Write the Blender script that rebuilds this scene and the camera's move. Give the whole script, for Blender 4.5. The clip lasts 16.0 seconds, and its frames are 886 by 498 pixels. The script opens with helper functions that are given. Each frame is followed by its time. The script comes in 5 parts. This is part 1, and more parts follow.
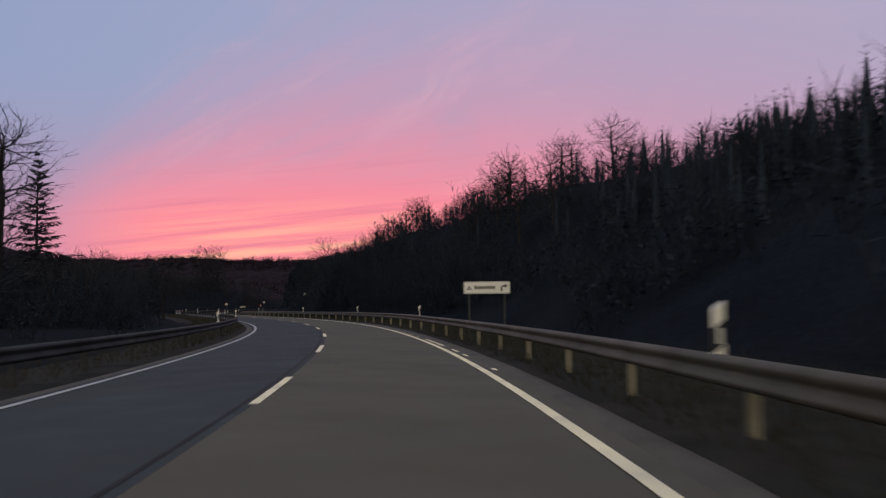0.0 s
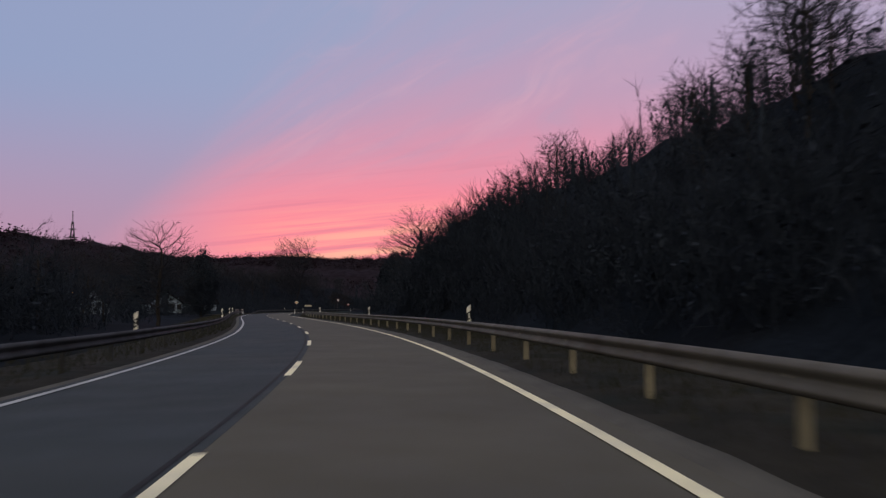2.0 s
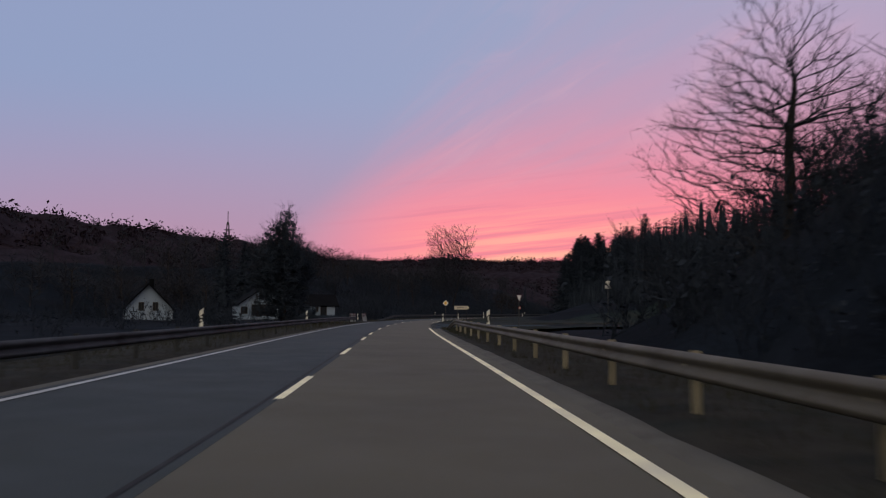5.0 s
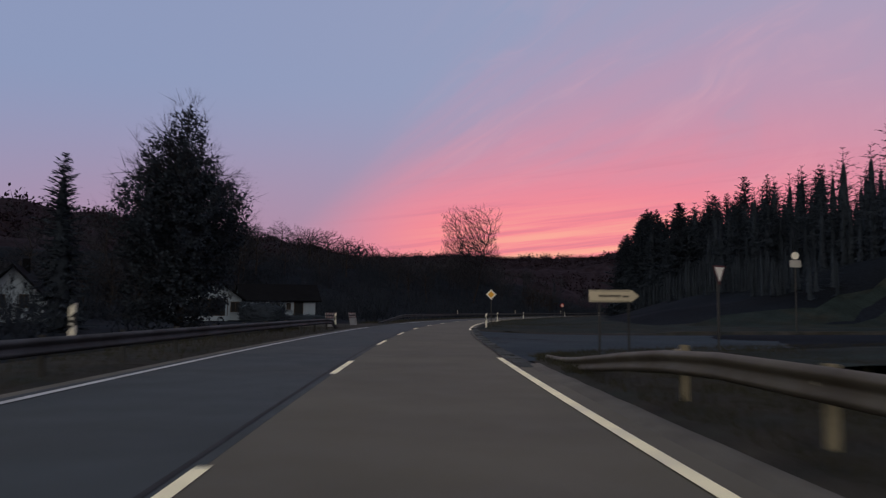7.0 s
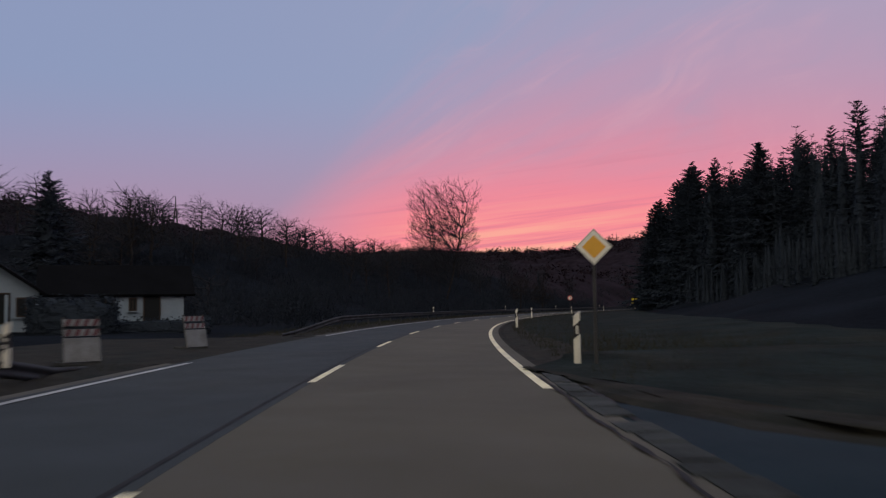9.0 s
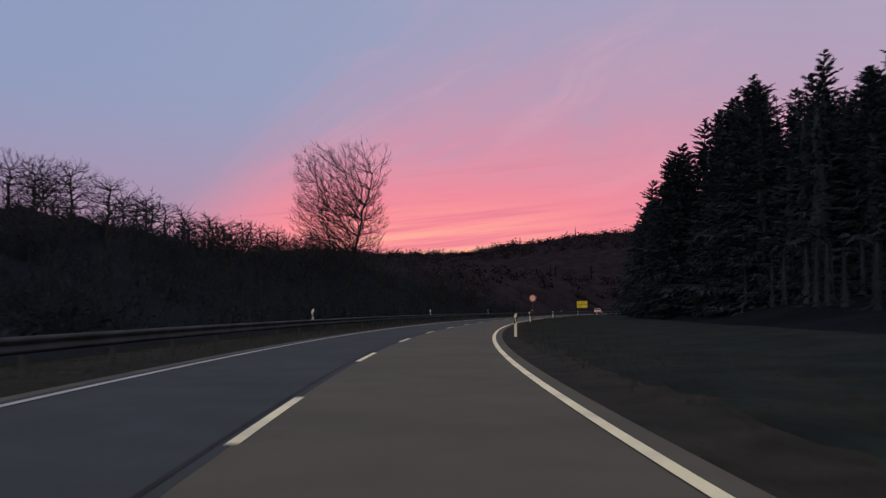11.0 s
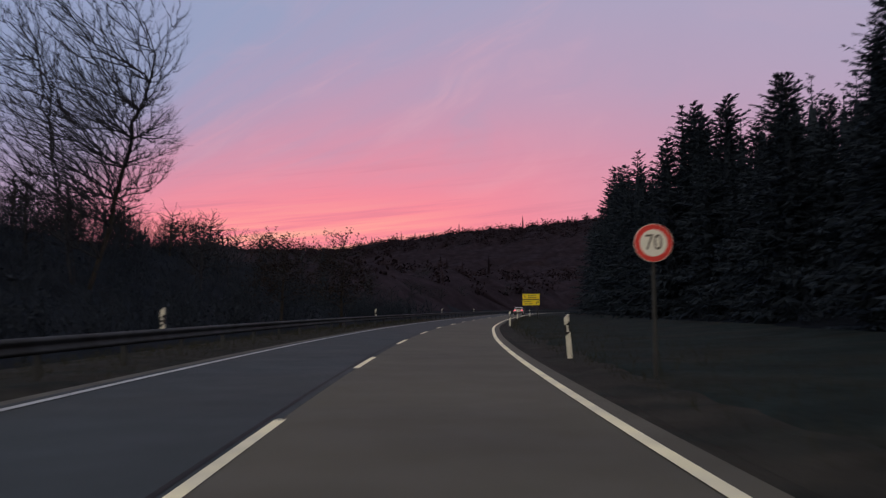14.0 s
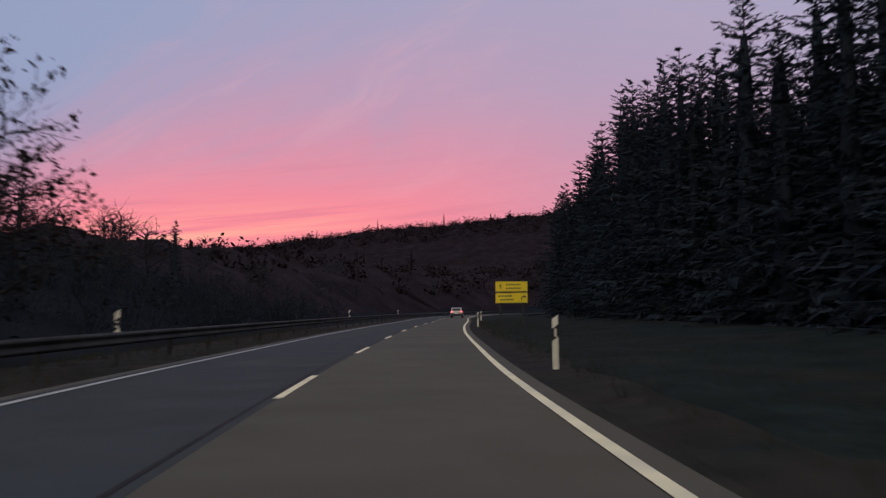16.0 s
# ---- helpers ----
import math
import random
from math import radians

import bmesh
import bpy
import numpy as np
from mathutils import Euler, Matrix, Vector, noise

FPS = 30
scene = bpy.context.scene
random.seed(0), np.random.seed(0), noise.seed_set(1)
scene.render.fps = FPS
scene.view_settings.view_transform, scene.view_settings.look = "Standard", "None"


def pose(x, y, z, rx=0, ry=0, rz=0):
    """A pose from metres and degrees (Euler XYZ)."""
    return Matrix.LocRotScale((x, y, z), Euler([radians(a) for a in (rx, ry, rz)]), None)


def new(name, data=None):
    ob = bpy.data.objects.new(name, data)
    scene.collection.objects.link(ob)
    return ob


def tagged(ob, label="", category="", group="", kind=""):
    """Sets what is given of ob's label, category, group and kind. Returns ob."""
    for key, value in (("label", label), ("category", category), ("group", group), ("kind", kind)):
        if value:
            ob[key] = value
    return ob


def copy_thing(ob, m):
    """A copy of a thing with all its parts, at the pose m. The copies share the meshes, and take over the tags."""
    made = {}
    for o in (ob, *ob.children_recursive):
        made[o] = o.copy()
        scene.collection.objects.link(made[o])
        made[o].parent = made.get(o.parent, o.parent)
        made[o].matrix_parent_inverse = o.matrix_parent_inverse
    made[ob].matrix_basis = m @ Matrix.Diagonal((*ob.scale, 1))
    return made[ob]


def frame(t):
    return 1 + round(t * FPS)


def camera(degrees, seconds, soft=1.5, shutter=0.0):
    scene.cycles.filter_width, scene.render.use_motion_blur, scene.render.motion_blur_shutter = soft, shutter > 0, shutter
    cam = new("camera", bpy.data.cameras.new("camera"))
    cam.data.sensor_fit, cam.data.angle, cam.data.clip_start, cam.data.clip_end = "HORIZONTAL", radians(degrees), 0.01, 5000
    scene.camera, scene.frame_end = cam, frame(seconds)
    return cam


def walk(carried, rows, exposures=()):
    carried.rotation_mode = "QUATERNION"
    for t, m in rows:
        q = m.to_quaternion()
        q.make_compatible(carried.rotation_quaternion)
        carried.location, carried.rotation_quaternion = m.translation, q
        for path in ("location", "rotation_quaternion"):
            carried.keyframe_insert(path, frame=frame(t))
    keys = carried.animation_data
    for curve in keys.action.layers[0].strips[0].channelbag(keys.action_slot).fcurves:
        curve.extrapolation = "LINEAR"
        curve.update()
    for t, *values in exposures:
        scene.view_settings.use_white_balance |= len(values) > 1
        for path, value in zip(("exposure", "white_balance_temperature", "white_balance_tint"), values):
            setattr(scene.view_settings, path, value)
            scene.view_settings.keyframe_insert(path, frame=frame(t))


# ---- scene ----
cam = camera(53.4, 16.0, soft=1.25, shutter=0.35)
# seconds, x, y, z, yaw, pitch, roll
PATH = [
    (0.0, 0.00, 0.00, 1.13, 2.81, 3.71, 0.70),
    (0.5, -1.37, 10.93, 1.14, 4.77, 3.68, 0.42),
    (1.0, -2.84, 21.86, 1.13, 6.12, 3.69, 0.40),
    (1.5, -4.59, 32.69, 1.12, 7.48, 3.74, 0.22),
    (2.0, -6.68, 43.29, 1.13, 9.31, 3.82, 0.10),
    (2.5, -9.00, 53.67, 1.14, 11.26, 3.97, -0.42),
    (3.0, -11.77, 64.07, 1.14, 13.32, 4.00, -0.45),
    (3.5, -15.00, 74.38, 1.13, 15.36, 4.05, -0.26),
    (4.0, -18.33, 84.23, 1.13, 16.98, 4.03, -0.30),
    (4.5, -21.94, 94.13, 1.12, 18.41, 4.10, -0.25),
    (5.0, -25.85, 104.08, 1.11, 19.72, 4.12, -0.18),
    (7.3, -43.98, 148.08, 1.11, 20.43, 4.01, -0.20),
    (7.5, -45.37, 151.73, 1.12, 20.34, 4.00, -0.05),
    (8.0, -48.87, 160.65, 1.10, 19.93, 3.91, 0.32),
    (8.5, -52.27, 169.61, 1.11, 19.11, 3.86, 0.72),
    (9.0, -55.76, 179.23, 1.10, 18.17, 3.80, 0.77),
    (11.3, -69.82, 225.07, 1.12, 10.51, 3.96, 0.08),
    (11.5, -70.67, 229.18, 1.12, 9.87, 3.93, 0.05),
    (12.0, -72.63, 239.46, 1.12, 8.57, 3.92, 0.26),
    (12.5, -74.40, 249.67, 1.12, 7.58, 3.84, 0.50),
    (13.0, -75.95, 259.82, 1.12, 6.42, 3.89, 0.57),
    (13.5, -77.26, 269.99, 1.13, 5.15, 3.92, 0.58),
    (14.0, -78.35, 280.23, 1.12, 3.68, 3.93, 0.43),
    (14.5, -79.14, 290.52, 1.12, 2.13, 3.90, 0.30),
    (15.0, -79.66, 300.82, 1.12, 0.80, 3.91, 0.43),
    (15.5, -79.95, 311.14, 1.11, -0.14, 4.04, 0.54),
    (16.0, -80.27, 321.59, 1.12, -1.60, 3.97, 0.70),
]
walk(cam, [(t, pose(x, y, z, 90 + p, r, w)) for t, x, y, z, w, p, r in PATH], [(0.0, 0.0), (5.2, 0.0), (7.4, -0.14), (9.0, -0.12), (12.0, -0.06), (16.0, -0.04)])


# ---- sky: dusk after sunset, pink cirrus fanning out over the western horizon ----
def build_world():
    world = bpy.data.worlds.new("dusk_sky")
    scene.world = world
    world.use_nodes = True
    nt = world.node_tree
    nt.nodes.clear()

    def m(op, a, b=None, c=None):
        n = nt.nodes.new("ShaderNodeMath")
        n.operation = op
        for i, v in enumerate((a, b, c)):
            if v is None:
                continue
            if isinstance(v, (int, float)):
                n.inputs[i].default_value = v
            else:
                nt.links.new(v, n.inputs[i])
        return n.outputs[0]

    def ramp(v, lo, hi, a=0.0, b=1.0):
        n = nt.nodes.new("ShaderNodeMapRange")
        n.interpolation_type = "SMOOTHSTEP"
        nt.links.new(v, n.inputs[0])
        for i, q in enumerate((lo, hi, a, b)):
            n.inputs[i + 1].default_value = q
        return n.outputs[0]

    def mix(f, a, b):
        n = nt.nodes.new("ShaderNodeMix")
        n.data_type = "RGBA"
        nt.links.new(f, n.inputs[0]) if not isinstance(f, float) else None
        for i, v in ((6, a), (7, b)):
            if isinstance(v, tuple):
                n.inputs[i].default_value = (*v, 1)
            else:
                nt.links.new(v, n.inputs[i])
        return n.outputs[2]

    def noise_at(x, y, scale, detail=4.0, rough=0.55):
        c = nt.nodes.new("ShaderNodeCombineXYZ")
        nt.links.new(x, c.inputs[0])
        nt.links.new(y, c.inputs[1])
        n = nt.nodes.new("ShaderNodeTexNoise")
        n.inputs["Scale"].default_value = scale
        n.inputs["Detail"].default_value = detail
        n.inputs["Roughness"].default_value = rough
        nt.links.new(c.outputs[0], n.inputs["Vector"])
        return n.outputs[0]

    tc = nt.nodes.new("ShaderNodeTexCoord")
    sep = nt.nodes.new("ShaderNodeSeparateXYZ")
    nt.links.new(tc.outputs["Generated"], sep.inputs[0])
    x, y, z = sep.outputs
    az = m("MULTIPLY", m("ARCTAN2", x, y), 57.2958)
    el = m("MULTIPLY", m("ARCSINE", z), 57.2958)
    # polar coordinates of the cloud fan, whose foot lies low on the left
    du = m("ADD", az, 33.0)
    de = m("SUBTRACT", el, 3.0)
    th = m("MULTIPLY", m("ARCTAN2", de, du), 57.2958)
    rad = m("SQRT", m("ADD", m("MULTIPLY", du, du), m("MULTIPLY", de, de)))
    big = noise_at(m("MULTIPLY", th, 0.055), m("MULTIPLY", rad, 0.035), 1.0, 3.0, 0.5)
    fine = noise_at(m("MULTIPLY", th, 0.20), m("MULTIPLY", rad, 0.05), 1.0, 5.0, 0.6)
    thn = m("ADD", th, m("MULTIPLY", ramp(rad, 3.0, 26.0), m("ADD", m("MULTIPLY", m("SUBTRACT", big, 0.5), 32.0), m("MULTIPLY", m("SUBTRACT", fine, 0.5), 36.0))))
    # blue on the left and above, mauve to the right
    base = mix(ramp(az, -48.0, 26.0), (0.276, 0.335, 0.532), (0.374, 0.385, 0.548))
    base = mix(ramp(el, 22.0, 60.0), base, (0.25, 0.31, 0.50))
    # unseen sky behind is made bright and warm, standing in for headlights
    back = ramp(m("ABSOLUTE", az), 60.0, 150.0)
    base = mix(back, base, (0.86, 0.77, 0.64))
    low = m("MULTIPLY", ramp(el, 2.0, 15.0, 1.0, 0.0), ramp(az, -78.0, -36.0))
    base = mix(m("MULTIPLY", low, 0.85), base, (0.48, 0.24, 0.365))
    # soft outer part of the fan
    right = ramp(az, -4.0, 46.0, 1.0, 0.0)
    soft = m("MULTIPLY", m("MULTIPLY", m("MULTIPLY", ramp(rad, 0.0, 12.0), ramp(thn, 16.0, 47.0, 1.0, 0.0)), right), ramp(el, 8.0, 23.0, 1.0, 0.14))
    col = mix(m("MULTIPLY", soft, 0.9), base, (0.62, 0.30, 0.43))
    # long grey and pink wisps that follow the fan
    wisp = noise_at(m("MULTIPLY", m("ADD", th, m("MULTIPLY", big, 34.0)), 0.15), m("MULTIPLY", rad, 0.05), 1.0, 5.0, 0.62)
    field = m("MULTIPLY", ramp(rad, 8.0, 22.0), m("MULTIPLY", ramp(th, 10.0, 62.0, 1.0, 0.0), m("MULTIPLY", ramp(az, -2.0, 22.0, 1.0, 0.15), ramp(el, 13.0, 27.0, 1.0, 0.0))))
    col = mix(m("MULTIPLY", m("MULTIPLY", field, ramp(wisp, 0.48, 0.28)), 0.6), col, (0.40, 0.34, 0.49))
    col = mix(m("MULTIPLY", m("MULTIPLY", field, ramp(wisp, 0.48, 0.70)), 0.6), col, (0.70, 0.40, 0.50))
    # saturated inner part
    core = m("MULTIPLY", m("MULTIPLY", ramp(rad, 1.0, 14.0), ramp(thn, 6.0, 44.0, 1.0, 0.0)), m("MULTIPLY", ramp(el, 5.0, 14.0, 1.0, 0.0), ramp(az, -7.0, 19.0, 1.0, 0.10)))
    col = mix(m("MULTIPLY", core, 0.97), col, (0.98, 0.235, 0.31))
    # glowing streaks close to the horizon
    se = m("SUBTRACT", el, m("MULTIPLY", az, 0.10))
    streak = noise_at(m("MULTIPLY", se, 1.7), m("MULTIPLY", az, 0.06), 1.0, 4.0, 0.6)
    glow = m("MULTIPLY", ramp(m("ABSOLUTE", m("ADD", az, 11.5)), 2.0, 15.0, 1.0, 0.0), ramp(el, 3.0, 8.0, 1.0, 0.0))
    hot = m("MULTIPLY", glow, ramp(streak, 0.40, 0.62, 0.08, 1.0))
    col = mix(hot, col, (1.02, 0.47, 0.35))
    dark = m("MULTIPLY", m("MULTIPLY", core, ramp(streak, 0.32, 0.50, 1.0, 0.0)), 0.45)
    col = mix(dark, col, (0.62, 0.20, 0.30))
    # below the horizon
    col = mix(ramp(el, -4.0, -0.5, 1.0, 0.0), col, (0.02, 0.02, 0.025))
    bg = nt.nodes.new("ShaderNodeBackground")
    nt.links.new(col, bg.inputs[0])
    bg.inputs[1].default_value = 1.0
    # the faint glow of the upper air, sun just below the horizon
    sky = nt.nodes.new("ShaderNodeTexSky")
    sky.sky_type = "NISHITA"
    sky.sun_disc = False
    sky.sun_elevation = radians(-2.0)
    sky.sun_rotation = radians(-11.5)
    bg2 = nt.nodes.new("ShaderNodeBackground")
    nt.links.new(sky.outputs[0], bg2.inputs[0])
    bg2.inputs[1].default_value = 0.05
    add = nt.nodes.new("ShaderNodeAddShader")
    nt.links.new(bg.outputs[0], add.inputs[0])
    nt.links.new(bg2.outputs[0], add.inputs[1])
    out = nt.nodes.new("ShaderNodeOutputWorld")
    nt.links.new(add.outputs[0], out.inputs[0])


build_world()


# ---- materials ----
def material(name, color, rough=0.8, vary=0.25, scale=2.0, grain=60.0, bump=0.0, metal=0.0, spec=0.5, dirt=None, dirt_amount=0.0, per_object=0.0, emit=None, emit_strength=0.0, depth=0.02):
    """A surface with stains at one scale and grain at a finer one."""
    mt = bpy.data.materials.new(name)
    mt.use_nodes = True
    nt = mt.node_tree
    bs = nt.nodes["Principled BSDF"]
    geo = nt.nodes.new("ShaderNodeNewGeometry")

    def tex(s, detail=4.0):
        n = nt.nodes.new("ShaderNodeTexNoise")
        n.inputs["Scale"].default_value = s
        n.inputs["Detail"].default_value = detail
        nt.links.new(geo.outputs["Position"], n.inputs["Vector"])
        return n.outputs[0]

    def remap(v, a, b, c, d):
        n = nt.nodes.new("ShaderNodeMapRange")
        nt.links.new(v, n.inputs[0])
        for i, q in enumerate((a, b, c, d)):
            n.inputs[i + 1].default_value = q
        return n.outputs[0]

    def mul(a, b):
        n = nt.nodes.new("ShaderNodeMath")
        n.operation = "MULTIPLY"
        nt.links.new(a, n.inputs[0])
        nt.links.new(b, n.inputs[1])
        return n.outputs[0]

    value = mul(remap(tex(scale), 0.3, 0.7, 1 - vary, 1 + vary), remap(tex(grain, 2.0), 0.3, 0.7, 1 - vary * 0.7, 1 + vary * 0.7))
    if per_object:
        info = nt.nodes.new("ShaderNodeObjectInfo")
        value = mul(value, remap(info.outputs["Random"], 0, 1, 1 - per_object, 1 + per_object))
    rgb = nt.nodes.new("ShaderNodeMix")
    rgb.data_type = "RGBA"
    rgb.inputs[0].default_value = 0.0
    rgb.inputs[6].default_value = (*color, 1)
    rgb.inputs[7].default_value = (*(dirt or color), 1)
    if dirt:
        nt.links.new(remap(tex(scale * 0.6, 6.0), 0.45, 0.68, 0.0, dirt_amount), rgb.inputs[0])
    sc = nt.nodes.new("ShaderNodeVectorMath")
    sc.operation = "SCALE"
    nt.links.new(rgb.outputs[2], sc.inputs[0])
    nt.links.new(value, sc.inputs["Scale"])
    nt.links.new(sc.outputs[0], bs.inputs["Base Color"])
    bs.inputs["Metallic"].default_value = metal
    bs.inputs["Specular IOR Level"].default_value = spec
    nt.links.new(remap(tex(scale * 3), 0.3, 0.7, max(rough - 0.08, 0), min(rough + 0.08, 1)), bs.inputs["Roughness"])
    if bump:
        b = nt.nodes.new("ShaderNodeBump")
        b.inputs["Strength"].default_value = bump
        b.inputs["Distance"].default_value = depth
        nt.links.new(tex(grain, 3.0), b.inputs["Height"])
        nt.links.new(b.outputs[0], bs.inputs["Normal"])
    if emit:
        bs.inputs["Emission Color"].default_value = (*emit, 1)
        bs.inputs["Emission Strength"].default_value = emit_strength
    return mt


M = {}
# right lane: headlight warmth and brightness are put into the asphalt colour
M["asphalt"] = material("asphalt_worn_headlit", (0.092, 0.084, 0.064), 0.9, 0.10, 0.35, 90.0, 0.25, spec=0.35, dirt=(0.070, 0.064, 0.050), dirt_amount=0.7)
# left lane: coloured as outside the headlights, so darker and bluer
M["asphalt_left"] = material("asphalt_unlit", (0.034, 0.043, 0.048), 0.9, 0.12, 0.3, 90.0, 0.25, spec=0.3, dirt=(0.042, 0.046, 0.045), dirt_amount=0.6)
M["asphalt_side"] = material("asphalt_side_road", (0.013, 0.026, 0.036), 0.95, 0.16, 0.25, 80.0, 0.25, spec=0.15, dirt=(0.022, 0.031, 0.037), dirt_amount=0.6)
M["tar"] = material("tar_joint", (0.014, 0.014, 0.014), 0.8, 0.2, 1.0, 40.0, spec=0.2)
# the cream of the headlights is put into the right and middle lines
M["paint"] = material("road_paint_headlit", (0.92, 0.84, 0.56), 0.7, 0.10, 1.5, 70.0, 0.15, dirt=(0.45, 0.43, 0.38), dirt_amount=0.5)
# left edge lines: greyer, without that headlight cream
M["paint_far"] = material("road_paint_grey", (0.45, 0.46, 0.47), 0.7, 0.12, 1.5, 70.0, 0.15, dirt=(0.28, 0.28, 0.28), dirt_amount=0.6)
M["gutter"] = material("gutter_concrete", (0.080, 0.074, 0.060), 0.95, 0.22, 1.2, 50.0, 0.4, dirt=(0.05, 0.044, 0.034), dirt_amount=0.7)
M["gutter_stone"] = material("worn_gutter_stone", (0.050, 0.056, 0.055), 0.95, 0.3, 2.5, 40.0, 0.4, spec=0.15, dirt=(0.026, 0.030, 0.030), dirt_amount=0.9, per_object=0.35)
M["soil"] = material("verge_soil", (0.027, 0.025, 0.020), 1.0, 0.35, 1.2, 25.0, 0.8, spec=0.1, dirt=(0.015, 0.019, 0.016), dirt_amount=0.9)
M["meadow"] = material("winter_meadow", (0.014, 0.021, 0.020), 1.0, 0.35, 0.6, 8.0, 0.8, spec=0.05, dirt=(0.022, 0.022, 0.017), dirt_amount=0.8)
# the blue of the haze is put into floor, twig, needle and scrub colours
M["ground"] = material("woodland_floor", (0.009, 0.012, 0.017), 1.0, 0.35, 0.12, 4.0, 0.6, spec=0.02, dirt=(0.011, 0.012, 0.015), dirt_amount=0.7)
M["grass"] = material("dry_grass", (0.028, 0.027, 0.017), 0.9, 0.4, 1.0, 20.0, spec=0.1)
M["bark"] = material("bark", (0.034, 0.031, 0.030), 0.95, 0.3, 1.5, 20.0, 0.4, spec=0.03)
M["twig"] = material("bare_twigs", (0.032, 0.034, 0.042), 0.95, 0.3, 0.6, 8.0, spec=0.02)
# mauve sunset haze over the ridges is put into this colour
M["far"] = material("distant_winter_wood", (0.020, 0.015, 0.020), 1.0, 0.4, 0.15, 1.5, spec=0.02)
M["needles"] = material("spruce_needles", (0.029, 0.038, 0.052), 1.0, 0.3, 0.5, 14.0, spec=0.02)
M["leaf"] = material("dead_leaves", (0.026, 0.020, 0.020), 0.9, 0.4, 0.8, 10.0, spec=0.05)
M["scrub"] = material("scrub", (0.024, 0.030, 0.042), 0.95, 0.3, 0.6, 6.0, spec=0.02)
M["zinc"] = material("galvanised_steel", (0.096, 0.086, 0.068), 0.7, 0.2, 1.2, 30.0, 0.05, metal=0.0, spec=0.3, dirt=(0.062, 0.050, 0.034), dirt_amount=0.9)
# shaded copy of the barrier steel, for what the headlights miss
M["zinc_unlit"] = material("galvanised_steel_unlit", (0.050, 0.053, 0.058), 0.8, 0.2, 1.2, 30.0, spec=0.12, dirt=(0.030, 0.030, 0.030), dirt_amount=0.9)
# warm headlight tone is put into the right barrier's posts
M["zinc_post"] = material("galvanised_post_headlit", (0.28, 0.25, 0.18), 0.65, 0.2, 1.5, 30.0, metal=0.2, dirt=(0.18, 0.15, 0.10), dirt_amount=0.6)
M["plastic"] = material("delineator_plastic", (0.82, 0.80, 0.70), 0.5, 0.06, 3.0, 30.0, dirt=(0.5, 0.46, 0.38), dirt_amount=0.4)
M["black"] = material("black_foil", (0.012, 0.012, 0.013), 0.6, 0.1, 3.0, 30.0)
M["reflector"] = material("white_reflector", (0.62, 0.61, 0.56), 0.25, 0.03, 5.0, 60.0)
M["sign_white"] = material("white_sheeting", (0.90, 0.88, 0.80), 0.4, 0.04, 2.0, 30.0)
M["sign_cream"] = material("cream_white_sheeting", (0.62, 0.56, 0.44), 0.6, 0.1, 2.0, 30.0, dirt=(0.42, 0.38, 0.30), dirt_amount=0.5)
M["sign_yellow"] = material("yellow_sheeting", (0.98, 0.76, 0.02), 0.4, 0.04, 2.0, 30.0)
M["sign_gold"] = material("amber_sheeting", (0.85, 0.45, 0.05), 0.4, 0.04, 2.0, 30.0)
M["sign_red"] = material("red_sheeting", (0.75, 0.04, 0.03), 0.4, 0.04, 2.0, 30.0)
M["ink"] = material("sign_lettering", (0.10, 0.09, 0.07), 0.5, 0.05, 3.0, 30.0)
M["pole"] = material("sign_pole_steel", (0.05, 0.05, 0.05), 0.5, 0.12, 2.0, 30.0, metal=0.3)
M["back"] = material("sign_aluminium", (0.40, 0.40, 0.40), 0.5, 0.1, 2.0, 30.0, metal=0.5)
M["board"] = material("grey_white_board", (0.20, 0.21, 0.22), 0.7, 0.2, 3.0, 25.0, dirt=(0.16, 0.16, 0.16), dirt_amount=0.8)
M["board_red"] = material("dark_red_foil", (0.10, 0.026, 0.034), 0.7, 0.2, 3.0, 25.0)
# white render with the blue light of the sky put into its colour
M["wall"] = material("white_render_skylit", (0.24, 0.31, 0.39), 0.9, 0.08, 0.8, 12.0, 0.2, dirt=(0.24, 0.27, 0.31), dirt_amount=0.5)
M["roof"] = material("dark_roof_tiles", (0.006, 0.0065, 0.008), 0.95, 0.2, 1.0, 12.0, 0.3, spec=0.03)
M["timber"] = material("dark_timber", (0.04, 0.028, 0.02), 0.8, 0.2, 2.0, 20.0)
M["glass"] = material("window_glass", (0.02, 0.022, 0.025), 0.08, 0.05, 2.0, 10.0)
M["car"] = material("silver_car_paint", (0.42, 0.40, 0.41), 0.3, 0.03, 2.0, 60.0, metal=0.5)
M["rubber"] = material("tyre_rubber", (0.02, 0.02, 0.02), 0.8, 0.1, 8.0, 60.0)
M["tail"] = material("tail_lamp", (0.5, 0.02, 0.03), 0.3, 0.02, 3.0, 20.0, emit=(1.0, 0.12, 0.16), emit_strength=3.0)
M["lamp"] = material("lit_wall_lamp", (0.9, 0.6, 0.3), 0.3, 0.02, 3.0, 20.0, emit=(1.0, 0.45, 0.12), emit_strength=6.0)


# ---- mesh helpers ----
def np_mesh(name, V, F):
    """A mesh from an (n, 3) array of places and an (m, k) array of corners."""
    me = bpy.data.meshes.new(name)
    V, F = np.asarray(V, np.float32), np.asarray(F, np.int32)
    k = F.shape[1]
    me.vertices.add(len(V))
    me.vertices.foreach_set("co", V.ravel())
    me.loops.add(F.size)
    me.loops.foreach_set("vertex_index", F.ravel())
    me.polygons.add(len(F))
    me.polygons.foreach_set("loop_start", np.arange(0, F.size, k, dtype=np.int32))
    me.update(calc_edges=True)
    return me


